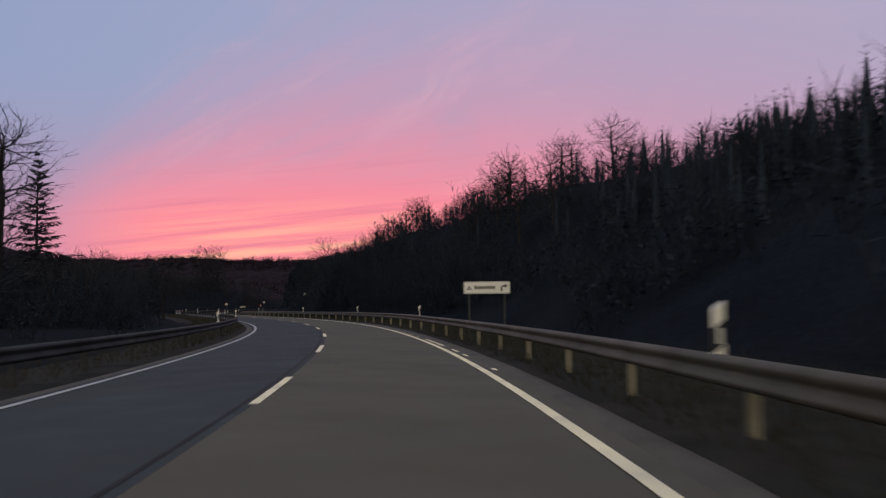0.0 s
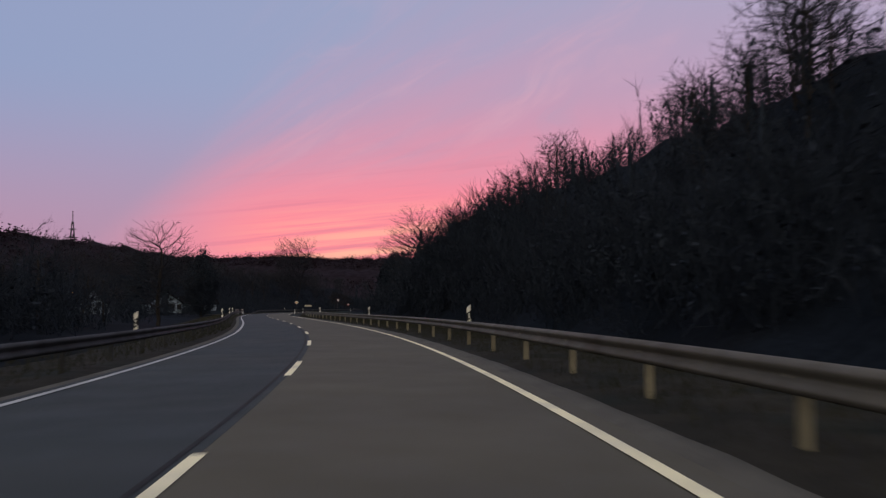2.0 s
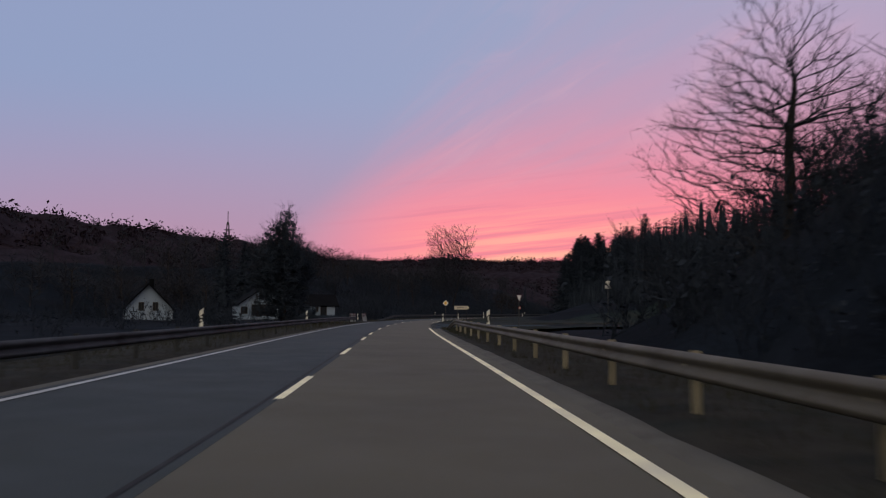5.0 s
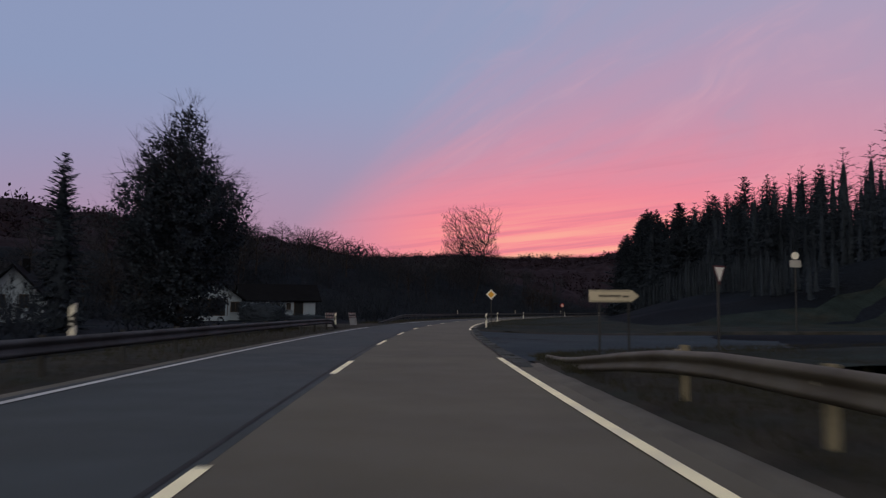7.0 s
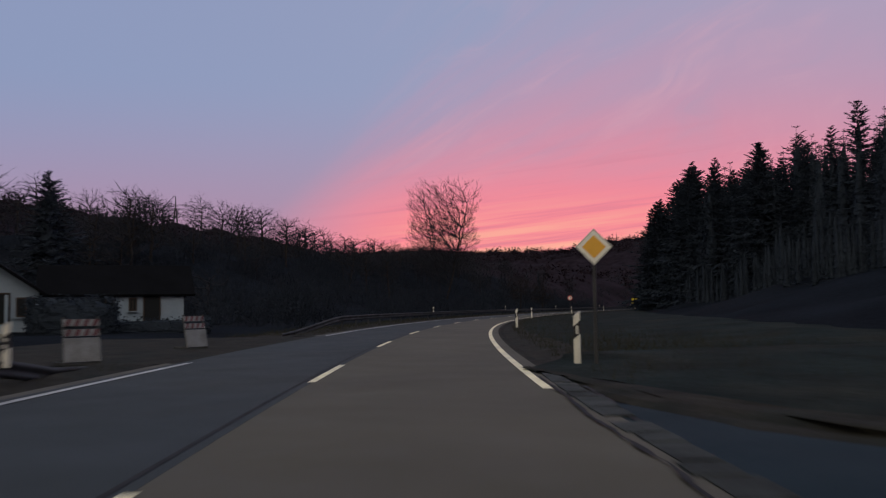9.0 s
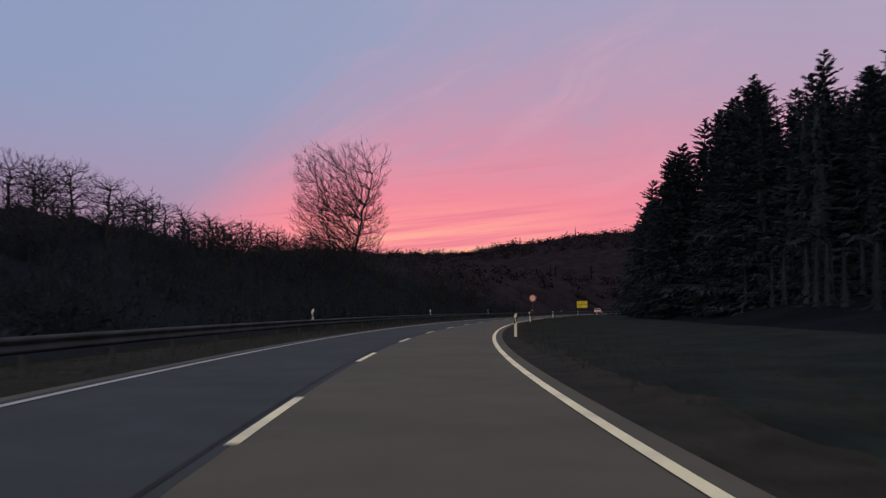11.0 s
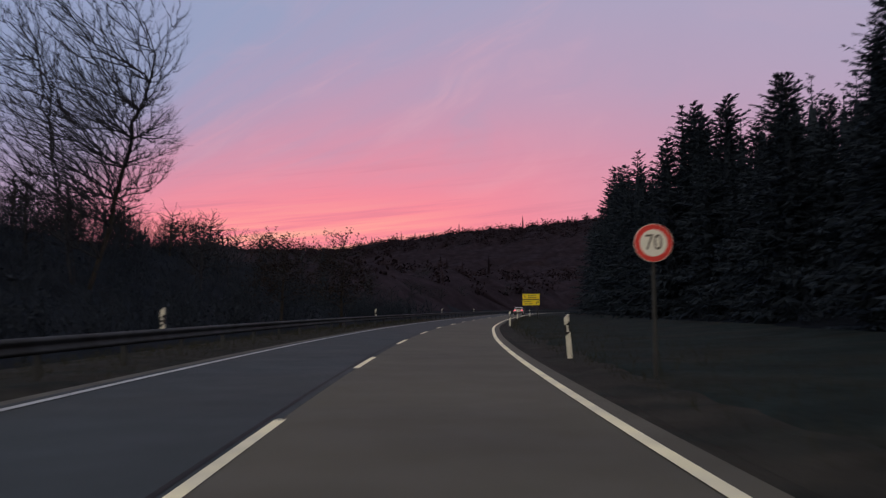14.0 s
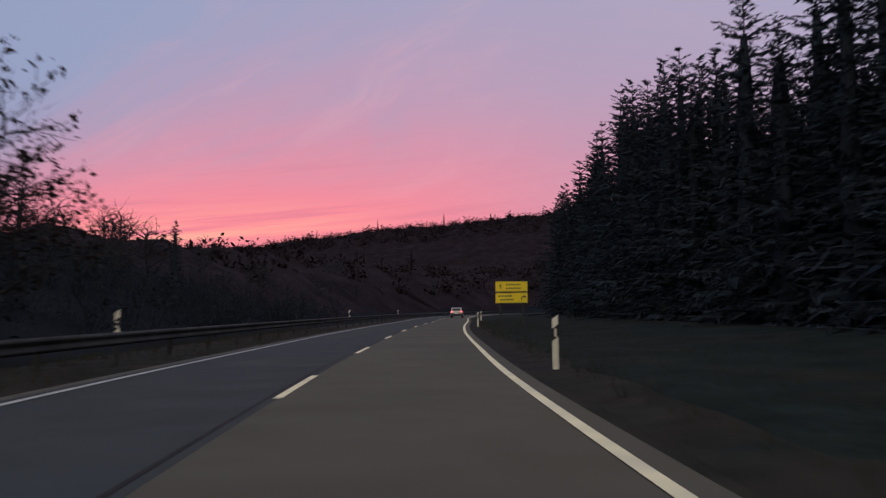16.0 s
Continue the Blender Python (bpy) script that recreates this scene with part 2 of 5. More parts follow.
def put(name, me, mt, parent=None, at=None, label="", smooth=False):
    ob = new(name, me)
    if mt is not None and not me.materials:
        me.materials.append(mt)
    if smooth:
        me.polygons.foreach_set("use_smooth", [True] * len(me.polygons))
    if parent is not None:
        ob.parent = parent
    if at is not None:
        ob.matrix_basis = at
    if label:
        tagged(ob, label=label)
    return ob


def part(name, bm, mt, parent=None, label="", at=None, smooth=False):
    me = bpy.data.meshes.new(name)
    bm.to_mesh(me)
    bm.free()
    return put(name, me, mt, parent, at, label, smooth)


def thing(name, m, label, category, group="", kind=""):
    ob = new(name)
    ob.empty_display_size = 0.2
    ob.matrix_basis = m
    return tagged(ob, label, category, group, kind)


def box(sx, sy, sz, at=(0, 0, 0), bevel=0.0, bm=None, turn=None):
    """A box of that size centred at a place, its edges rounded."""
    b = bmesh.new()
    bmesh.ops.create_cube(b, size=1.0, matrix=Matrix.Diagonal((sx, sy, sz, 1)))
    if bevel:
        bmesh.ops.bevel(b, geom=b.edges[:], offset=bevel, segments=2, affect="EDGES")
    b.transform(Matrix.Translation(at) @ (turn or Matrix()))
    return merge(bm, b)


def tube(r, h, at=(0, 0, 0), sides=12, r2=None, bm=None, turn=None):
    b = bmesh.new()
    bmesh.ops.create_cone(b, cap_ends=True, segments=sides, radius1=r, radius2=r if r2 is None else r2, depth=h)
    b.transform(Matrix.Translation(at) @ (turn or Matrix()))
    return merge(bm, b)


def prism(points, y0, y1, bm=None, turn=None):
    """An outline in x and z, given depth along y."""
    b = bmesh.new()
    a = [b.verts.new((x, y0, z)) for x, z in points]
    c = [b.verts.new((x, y1, z)) for x, z in points]
    b.faces.new(a)
    b.faces.new(c[::-1])
    n = len(points)
    for i in range(n):
        b.faces.new((a[i], c[i], c[(i + 1) % n], a[(i + 1) % n]))
    bmesh.ops.recalc_face_normals(b, faces=b.faces[:])
    if turn:
        b.transform(turn)
    return merge(bm, b)


def merge(bm, b):
    if bm is None:
        return b
    me = bpy.data.meshes.new("tmp")
    b.to_mesh(me)
    b.free()
    bm.from_mesh(me)
    bpy.data.meshes.remove(me)
    return bm


def smooth_step(a, b, v):
    t = np.clip((v - a) / (b - a), 0, 1)
    return t * t * (3 - 2 * t)


# ---- the road's centre line ----
CENTRE = [(-0.4, -60), (-0.39, -36), (-1.01, -12), (-1.79, 0), (-2.95, 12), (-4.56, 24), (-6.64, 36), (-9.23, 48), (-12.34, 60), (-15.95, 72),
          (-20.01, 84), (-24.46, 96), (-29.19, 108), (-34.1, 120), (-39.07, 132), (-44.02, 144), (-48.86, 156), (-53.52, 168), (-57.93, 180),
          (-62.05, 192), (-65.82, 204), (-69.19, 216), (-72.11, 228), (-74.58, 240), (-76.6, 252), (-78.22, 264), (-79.5, 276), (-80.52, 288),
          (-81.29, 300), (-81.81, 312), (-82.05, 324), (-82.1, 336), (-81.8, 350), (-81.3, 366), (-80.4, 384), (-79.0, 405), (-76.2, 450), (-73.5, 475), (-69, 500), (-62, 525), (-50, 555), (-30, 590)]


def centre_line():
    pts = np.array(CENTRE, float)
    d = np.r_[0, np.cumsum(np.hypot(*np.diff(pts, axis=0).T))]
    tang = np.gradient(pts, d, axis=0)
    out = []
    s = np.arange(0, d[-1], 1.0)
    k = np.clip(np.searchsorted(d, s, side="right") - 1, 0, len(d) - 2)
    h = d[k + 1] - d[k]
    u = ((s - d[k]) / h)[:, None]
    h = h[:, None]
    p = (2 * u**3 - 3 * u**2 + 1) * pts[k] + (u**3 - 2 * u**2 + u) * h * tang[k] + (-2 * u**3 + 3 * u**2) * pts[k + 1] + (u**3 - u**2) * h * tang[k + 1]
    t = np.gradient(p, axis=0)
    t /= np.hypot(t[:, 0], t[:, 1])[:, None]
    return p, t


LINE, TANG = centre_line()
RIGHT = np.stack([TANG[:, 1], -TANG[:, 0]], 1)


def station(y):
    """The index on the centre line at which it reaches y."""
    return float(np.interp(y, LINE[:, 1], np.arange(len(LINE))))


def on_road(s, lat, z=0.0):
    """A place beside the centre line; the road falls to the left through the first bend."""
    i = np.arange(len(LINE))
    y = np.interp(s, i, LINE[:, 1])
    if lat < 0:
        fall = 0.035 * max(lat, -9) * (1 - float(smooth_step(84, 112, y)))
    else:
        fall = -0.016 * min(lat, 9) * (1 - float(smooth_step(26, 55, y)))
    return np.array([np.interp(s, i, LINE[:, 0]) + lat * np.interp(s, i, RIGHT[:, 0]), y + lat * np.interp(s, i, RIGHT[:, 1]), z + fall])


def heading(s):
    i = min(max(int(round(s)), 0), len(LINE) - 1)
    return math.degrees(math.atan2(-TANG[i, 0], TANG[i, 1]))


def beside(x, y):
    """For places: how far right of the centre line they lie, and the y of the nearest point on it."""
    x, y = np.atleast_1d(np.asarray(x, float)), np.atleast_1d(np.asarray(y, float))
    lat, yc = np.empty(len(x)), np.empty(len(x))
    sub = slice(0, len(LINE), 2)
    L, R = LINE[sub], RIGHT[sub]
    for a in range(0, len(x), 4000):
        q = slice(a, a + 4000)
        dx, dy = x[q, None] - L[:, 0], y[q, None] - L[:, 1]
        k = (dx * dx + dy * dy).argmin(1)
        r = np.arange(len(k))
        side = np.sign(dx[r, k] * R[k, 0] + dy[r, k] * R[k, 1])
        lat[q], yc[q] = side * np.hypot(dx[r, k], dy[r, k]), L[k, 1]
    return lat, yc


def hills(x, y):
    """Height of the land."""
    x, y = np.atleast_1d(np.asarray(x, float)), np.atleast_1d(np.asarray(y, float))
    lat, yc = beside(x, y)
    r, l = np.maximum(lat, 0), np.maximum(-lat, 0)
    steep = smooth_step(44, 64, yc)
    bluff = np.minimum((0.62 + 0.30 * steep) * np.clip(r - 9.5, 0, 12) + (0.24 - 0.14 * steep) * np.maximum(r - 21.5, 0), 21)
    fork = -0.2 + np.minimum(0.16 * np.maximum(r - 48, 0), 22)
    lea = np.minimum(0.045 * np.maximum(r - 8, 0) + 0.2 * np.maximum(r - 16, 0), 26)
    w1 = 1 - smooth_step(122, 152, yc)
    w2 = smooth_step(194, 210, yc)
    zr = bluff * w1 + lea * w2 + fork * (1 - w1 - w2)
    v1 = 1 - smooth_step(120, 190, yc)
    wood = np.minimum(-0.35 * smooth_step(8, 14, l) + 0.08 * np.maximum(l - 40, 0), 8)
    foot = 58 - 38 * smooth_step(232, 280, yc)
    rise = -0.2 * smooth_step(8, 14, l) + np.minimum(0.36 * np.maximum(l - foot, 0), 10.5)
    zl = wood * v1 + rise * (1 - v1)
    z = np.where(lat > 0, zr, zl)
    rough = np.where(lat > 0, w1 + w2, 1.0)
    z = z + rough * smooth_step(10, 25, np.abs(lat)) * (0.5 * np.sin(x * 0.31 + 1.3 * np.sin(y * 0.17)) * np.cos(y * 0.23))
    # ridges that close the valley
    az, ring = np.degrees(np.arctan2(x + 80, y - 330)), np.hypot(x + 80, y - 330)
    crest = np.interp(az, [-60, -26, -20, -16, -10.5, -8, -5, -1.5, 1, 4, 7, 12, 60], [62, 66, 69, 67, 67, 73, 81, 89, 94, 95, 100, 104, 90])
    far = crest * np.exp(-(((ring - 1000) / np.where(ring < 1000, 260, 500)) ** 2)) * (0.985 + 0.02 * np.sin(x / 43) + 0.012 * np.sin(x / 17 + 2)) * smooth_step(100, 60, np.abs(az))
    knoll = 30 * np.exp(-(((x - 90) / 160) ** 2) - (((y - 740) / 110) ** 2))
    side = 34 * smooth_step(90, 235, np.abs(x + 60)) * (1 - smooth_step(600, 900, y))
    south = 25 * smooth_step(-150, -400, y)
    back = np.maximum.reduce([far, knoll, side, south])
    z = np.maximum(z, back * smooth_step(80, 170, np.hypot(x + 70, np.clip(y - 480, 0, None)) + np.clip(-80 - y, 0, None)))
    return np.where(np.abs(lat) < 9.0, -0.36, np.maximum(z, -0.5) - 0.36 * (1 - smooth_step(9, 14, np.abs(lat))))


# ---- ground: one sheet out to the horizon ----
def build_ground():
    xs = np.unique(np.r_[np.linspace(-3000, -640, 20), np.arange(-640, -260, 14), np.arange(-260, 125, 3.0), np.arange(125, 640, 14), np.linspace(640, 3000, 20)])
    ys = np.unique(np.r_[np.linspace(-2500, -120, 20), np.arange(-120, -60, 8), np.arange(-60, 560, 3.0), np.arange(560, 1600, 16), np.linspace(1600, 3800, 20)])
    X, Y = np.meshgrid(xs, ys)
    Z = hills(X.ravel(), Y.ravel())
    V = np.stack([X.ravel(), Y.ravel(), Z], 1)
    nx = len(xs)
    i = (np.arange(len(ys) - 1)[:, None] * nx + np.arange(nx - 1)).ravel()
    me = np_mesh("ground", V, np.stack([i, i + 1, i + nx + 1, i + nx], 1))
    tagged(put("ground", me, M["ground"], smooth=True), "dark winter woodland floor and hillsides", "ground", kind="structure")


def strip(name, mt, profile, s0, s1, label, category, step=2.0, jitter=0.0, seed=1, parent=None, taper=0.0, ragged=0.0):
    """A band along the road: profile gives its points across as (lateral, height)."""
    rng = np.random.default_rng(seed)
    ss = np.r_[np.arange(s0, s1, step), s1]
    rows = []
    for s in ss:
        low = 0.3 * (1 - float(smooth_step(0, taper, np.array([s - s0]))[0])) if taper else 0.0
        for j, (lat, z) in enumerate(profile):
            z = z - low
            q = jitter * (0 < j < len(profile) - 1)
            if ragged and j == 0:
                lat = lat + ragged * (math.sin(s * 0.9) * math.sin(s * 0.37 + 1) + rng.normal(0, 0.5))
            rows.append(on_road(s, lat + rng.normal(0, q * 0.5) if q else lat, z + (rng.normal(0, q * 0.25) if q else 0)))
    k = len(profile)
    i = (np.arange(len(ss) - 1)[:, None] * k + np.arange(k - 1)).ravel()
    me = np_mesh(name, np.array(rows), np.stack([i, i + 1, i + k + 1, i + k], 1))
    ob = put(name, me, mt, parent)
    if parent is None:
        tagged(ob, label, category, kind="structure")
    return ob


SEND = len(LINE) - 2.0
J0, J1 = station(157.5), station(191.5)       # mouth of the side road
D0, D1 = station(196.5), station(213.5)       # drive on the left
build_ground()
road = strip("road", M["asphalt"], [(0.0, 0.0), (1.8, -0.004), (3.72, -0.012)], 0, SEND, "worn grey asphalt lane, headlight glow put into its colour", "road")
strip("road_lane", M["asphalt_left"], [(-3.72, -0.012), (-1.8, -0.004), (-0.003, 0.0)], 0, SEND, "bluish grey asphalt lane, coloured as outside the headlights", "road")
strip("road_joint", M["tar"], [(-0.17, 0.003), (-0.11, 0.0035)], 0, SEND, "dark tar joint along the road's middle", "road", jitter=0.0)
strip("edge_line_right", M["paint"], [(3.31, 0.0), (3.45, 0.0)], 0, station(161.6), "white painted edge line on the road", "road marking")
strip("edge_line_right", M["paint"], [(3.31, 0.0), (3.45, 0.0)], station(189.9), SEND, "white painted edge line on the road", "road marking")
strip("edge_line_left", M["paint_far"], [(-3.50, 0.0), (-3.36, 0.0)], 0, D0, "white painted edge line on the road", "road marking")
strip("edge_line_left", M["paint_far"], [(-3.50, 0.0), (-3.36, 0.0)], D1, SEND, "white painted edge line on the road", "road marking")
strip("gutter_right", M["gutter"], [(3.725, -0.02), (3.85, 0.008), (4.03, 0.016), (4.07, -0.05)], 0, J0 + 2, "pale gravelly concrete gutter beside the road", "gutter", 1.0, 0.02)
strip("gutter_right", M["soil"], [(3.725, -0.02), (3.80, -0.014), (3.90, -0.02), (3.94, -0.06)], J1 + 1, SEND, "crumbling asphalt edge beside the road", "gutter", 1.0, 0.03)
strip("gutter_left", M["gutter"], [(-4.0, -0.06), (-3.95, -0.01), (-3.725, -0.02)], 0, D0, "pale crumbling edge beside the road", "gutter", 1.0)
strip("gutter_left", M["gutter"], [(-4.0, -0.06), (-3.95, -0.01), (-3.725, -0.02)], D1, SEND, "pale crumbling edge beside the road", "gutter", 1.0)
strip("verge_right", M["soil"], [(4.05, -0.03), (4.5, 0.0), (5.2, 0.02), (6.2, -0.02), (7.6, -0.06), (9.4, -0.2)], 0, station(161.3), "brown soil verge with flattened winter grass", "verge", 1.0, 0.07, 3)
strip("verge_right", M["soil"], [(3.88, -0.05), (4.15, -0.03), (4.6, 0.02), (5.1, 0.02), (5.6, -0.04)], J1 + 3, SEND, "brown soil verge with flattened winter grass", "verge", 1.0, 0.07, 4)
strip("meadow_right", M["meadow"], [(4.75, -0.03), (5.0, 0.05), (5.6, 0.085), (6.5, 0.10), (8.0, 0.12), (10.0, 0.22), (13.0, 0.42), (17.0, 0.3)], J1 + 1, SEND - 60, "dark winter meadow beside the road", "meadow", 1.0, 0.10, 5, taper=24.0, ragged=0.12)
strip("verge_left", M["soil"], [(-9.0, -0.25), (-7.4, -0.08), (-6.0, -0.03), (-5.0, 0.0), (-4.5, -0.01), (-3.98, -0.05)], 0, D0, "dark grass verge beside the road", "verge", 1.0, 0.07, 6)
strip("verge_left", M["soil"], [(-9.0, -0.25), (-7.4, -0.08), (-6.0, -0.03), (-5.0, 0.0), (-4.5, -0.01), (-3.98, -0.05)], D1, SEND, "dark grass verge beside the road", "verge", 1.0, 0.07, 7)
strip("drive_left", M["soil"], [(-26.0, -0.3), (-14.0, -0.06), (-8.0, -0.03), (-3.725, -0.02)], D0, D1, "dark gravel drive off the road", "drive")


def side_road():
    near = np.array([(-48.6, 159.4), (-46.9, 162.2), (-46.1, 165.3), (-44.5, 168.2), (-42.0, 172.0), (-37.5, 176.4), (-28.6, 182.5), (-4.6, 197.5)])
    away = np.array([(-59.9, 194.2), (-58.1, 191.0), (-55.5, 187.5), (-52.4, 184.9), (-48.6, 184.7), (-44.3, 186.7), (-36, 191.6), (-14, 207)])
    n = 40
    t = np.linspace(0, 1, n)
    k = np.linspace(0, 1, len(near))
    A = np.stack([np.interp(t, k, near[:, i]) for i in (0, 1)], 1)
    B = np.stack([np.interp(t, k, away[:, i]) for i in (0, 1)], 1)
    w = np.linspace(0, 1, 12)[None, :, None]
    P = A[:, None] * (1 - w) + B[:, None] * w
    Z = np.full((n, 12, 1), -0.022)
    V = np.concatenate([P, Z], 2).reshape(-1, 3)
    i = (np.arange(n - 1)[:, None] * 12 + np.arange(11)).ravel()
    me = np_mesh("side_road", V, np.stack([i, i + 1, i + 13, i + 12], 1))
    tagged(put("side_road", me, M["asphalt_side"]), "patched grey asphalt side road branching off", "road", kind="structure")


side_road()


def corner(name, edge, back, z, mt, label, foot=-0.03, sink=0.0):
    """Grass between the side road's edge and the land behind it."""
    a, c = np.array(edge, float), np.array(back, float)
    n, k = 30, 8
    t, u = np.linspace(0, 1, n), np.linspace(0, 1, len(a))
    A = np.stack([np.interp(t, u, a[:, i]) for i in (0, 1)], 1)
    C = np.stack([np.interp(t, u, c[:, i]) for i in (0, 1)], 1)
    g = np.random.default_rng(9)
    V = []
    for i in range(n):
        for j in range(k):
            w = j / (k - 1)
            p = A[i] * (1 - w) + C[i] * w + (g.normal(0, 0.08, 2) if 0 < j < k - 1 else 0)
            V.append((p[0], p[1], (foot if j else foot - 0.02) + z * smooth_step(0, 1, np.array([w * 1.5]))[0] + (g.normal(0, 0.02) if j else 0)))
    V = np.array(V)
    V[:, 2] -= sink * (1 - np.repeat(smooth_step(0, 0.13, t), k))
    V[:, 2] = np.where(np.arange(len(V)) % k > 2, np.maximum(V[:, 2], hills(V[:, 0], V[:, 1]) + 0.16), V[:, 2])
    i = (np.arange(n - 1)[:, None] * k + np.arange(k - 1)).ravel()
    tagged(put(name, np_mesh(name, V, np.stack([i, i + 1, i + k + 1, i + k], 1)), mt), label, "verge", kind="structure")


EDGE = [(-59.3, 194.4), (-57.7, 191.0), (-55.5, 187.2), (-52.4, 184.6), (-48.6, 184.4), (-44.3, 186.4), (-36, 191.3), (-14, 206.7)]
BANK = [(-58.4, 197.0), (-54.4, 200.0), (-49.5, 204.0), (-44.5, 207.0), (-39, 210), (-34, 214), (-27, 219), (-10, 231)]
LIP = [(a * 0.91 + c * 0.09, b * 0.91 + d * 0.09) for (a, b), (c, d) in zip(EDGE, BANK)]
corner("verge_shoulder", EDGE, LIP, 0.05, M["soil"], "bare brown shoulder of the side road")
corner("meadow_corner", LIP, BANK, 0.13, M["meadow"], "rough grass bank beside the side road", 0.045)
corner("verge_corner", [(-47.0, 160.9), (-47.4, 163.6), (-47.1, 166.0), (-45.4, 169.1), (-42.8, 172.9), (-38.2, 177.3), (-29.2, 183.3), (-5.2, 198.3)],
       [(-45.1, 158.6), (-43.5, 159.2), (-42.2, 160.4), (-40.5, 162), (-37, 164), (-32, 168), (-24, 174), (0, 189)], 0.05, M["meadow"], "dark grass corner beside the side road", sink=0.10)


# ---- trees ----
def frustums(segs, sides):
    """Tapered pieces of wood from rows (x0, y0, z0, x1, y1, z1, r0, r1)."""
    S = np.asarray(segs, float)
    a, b = S[:, :3], S[:, 3:6]
    d = b - a
    d /= np.linalg.norm(d, axis=1)[:, None] + 1e-9
    ref = np.where(np.abs(d[:, 2:3]) < 0.9, [[0.0, 0, 1]], [[1.0, 0, 0]])
    u = np.cross(d, ref)
    u /= np.linalg.norm(u, axis=1)[:, None]
    v = np.cross(d, u)
    n = len(S)
    ang = np.arange(sides) * 2 * np.pi / sides
    ring = np.cos(ang)[None, :, None] * u[:, None] + np.sin(ang)[None, :, None] * v[:, None]
    V = np.concatenate([a[:, None] + ring * S[:, 6, None, None], b[:, None] + ring * S[:, 7, None, None]], 1).reshape(-1, 3)
    base = (np.arange(n) * 2 * sides)[:, None]
    j = np.arange(sides)
    k = (j + 1) % sides
    F = np.stack([base + j, base + k, base + sides + k, base + sides + j], 2).reshape(-1, 4)
    return V, F


def slivers(segs, rng):
    """The thinnest twigs: one narrow pointed blade each, from rows (x0, y0, z0, x1, y1, z1, r0, r1)."""
    S = np.asarray(segs, float)
    d = S[:, 3:6] - S[:, :3]
    side = np.cross(d, rng.normal(0, 1, d.shape))
    side *= (S[:, 6] * 1.25 / (np.linalg.norm(side, axis=1) + 1e-9))[:, None]
    V = np.stack([S[:, :3] - side, S[:, :3] + side, S[:, 3:6]], 1).reshape(-1, 3)
    return V, np.arange(len(S) * 3).reshape(-1, 3)


def weld(*shapes):
    """Several shapes as one set of triangles."""
    Vs, Ts, off = [], [], 0
    for V, F in shapes:
        T = np.concatenate([F[:, [0, 1, 2]], F[:, [0, 2, 3]]]) if F.shape[1] == 4 else F
        Vs.append(V)
        Ts.append(T + off)
        off += len(V)
    return np.concatenate(Vs), np.concatenate(Ts)


def grow(points, trunk, bf=0.45):
    """Joins points to a trunk so that each hangs on by a short and direct way. Gives places and parents."""
    P = np.array([q for q, _ in trunk], float)
    par = [k for _, k in trunk]
    plen = np.zeros(len(P))
    for i in range(1, len(P)):
        plen[i] = plen[par[i]] + 0.35 * np.linalg.norm(P[i] - P[par[i]])
    n0, n = len(P), len(points)
    P = np.concatenate([P, np.zeros((n, 3))])
    plen = np.concatenate([plen, np.zeros(n)])
    cost = np.full(n, 1e9)
    best = np.zeros(n, int)

    def offer(i):
        v = points - P[i]
        d = np.sqrt((v * v).sum(1)) + 0.7 * np.maximum(-v[:, 2], 0)
        if i < n0:
            d = d + 0.5 * np.maximum(0.7 * np.hypot(v[:, 0], v[:, 1]) - v[:, 2], 0)
        c = d + bf * plen[i]
        m = c < cost
        cost[m], best[m] = c[m], i

    for i in range(n0):
        offer(i)
    left = np.ones(n, bool)
    for k in range(n):
        j = int(np.where(left, cost, 2e9).argmin())
        left[j] = False
        i = n0 + k
        P[i] = points[j]
        par.append(int(best[j]))
        plen[i] = plen[best[j]] + np.linalg.norm(P[i] - P[best[j]])
        cost[j] = -1.0
        offer(i)
    par = np.array(par)
    for turn in range(2):
        kids, near = np.zeros(len(P)), np.zeros((len(P), 3))
        np.add.at(kids, par[n0:], 1)
        np.add.at(near, par[n0:], P[n0:])
        inner = np.flatnonzero((kids > 0) & (np.arange(len(P)) >= n0))
        P[inner] = 0.45 * P[inner] + 0.3 * P[par[inner]] + 0.25 * near[inner] / kids[inner, None]
    return P, par


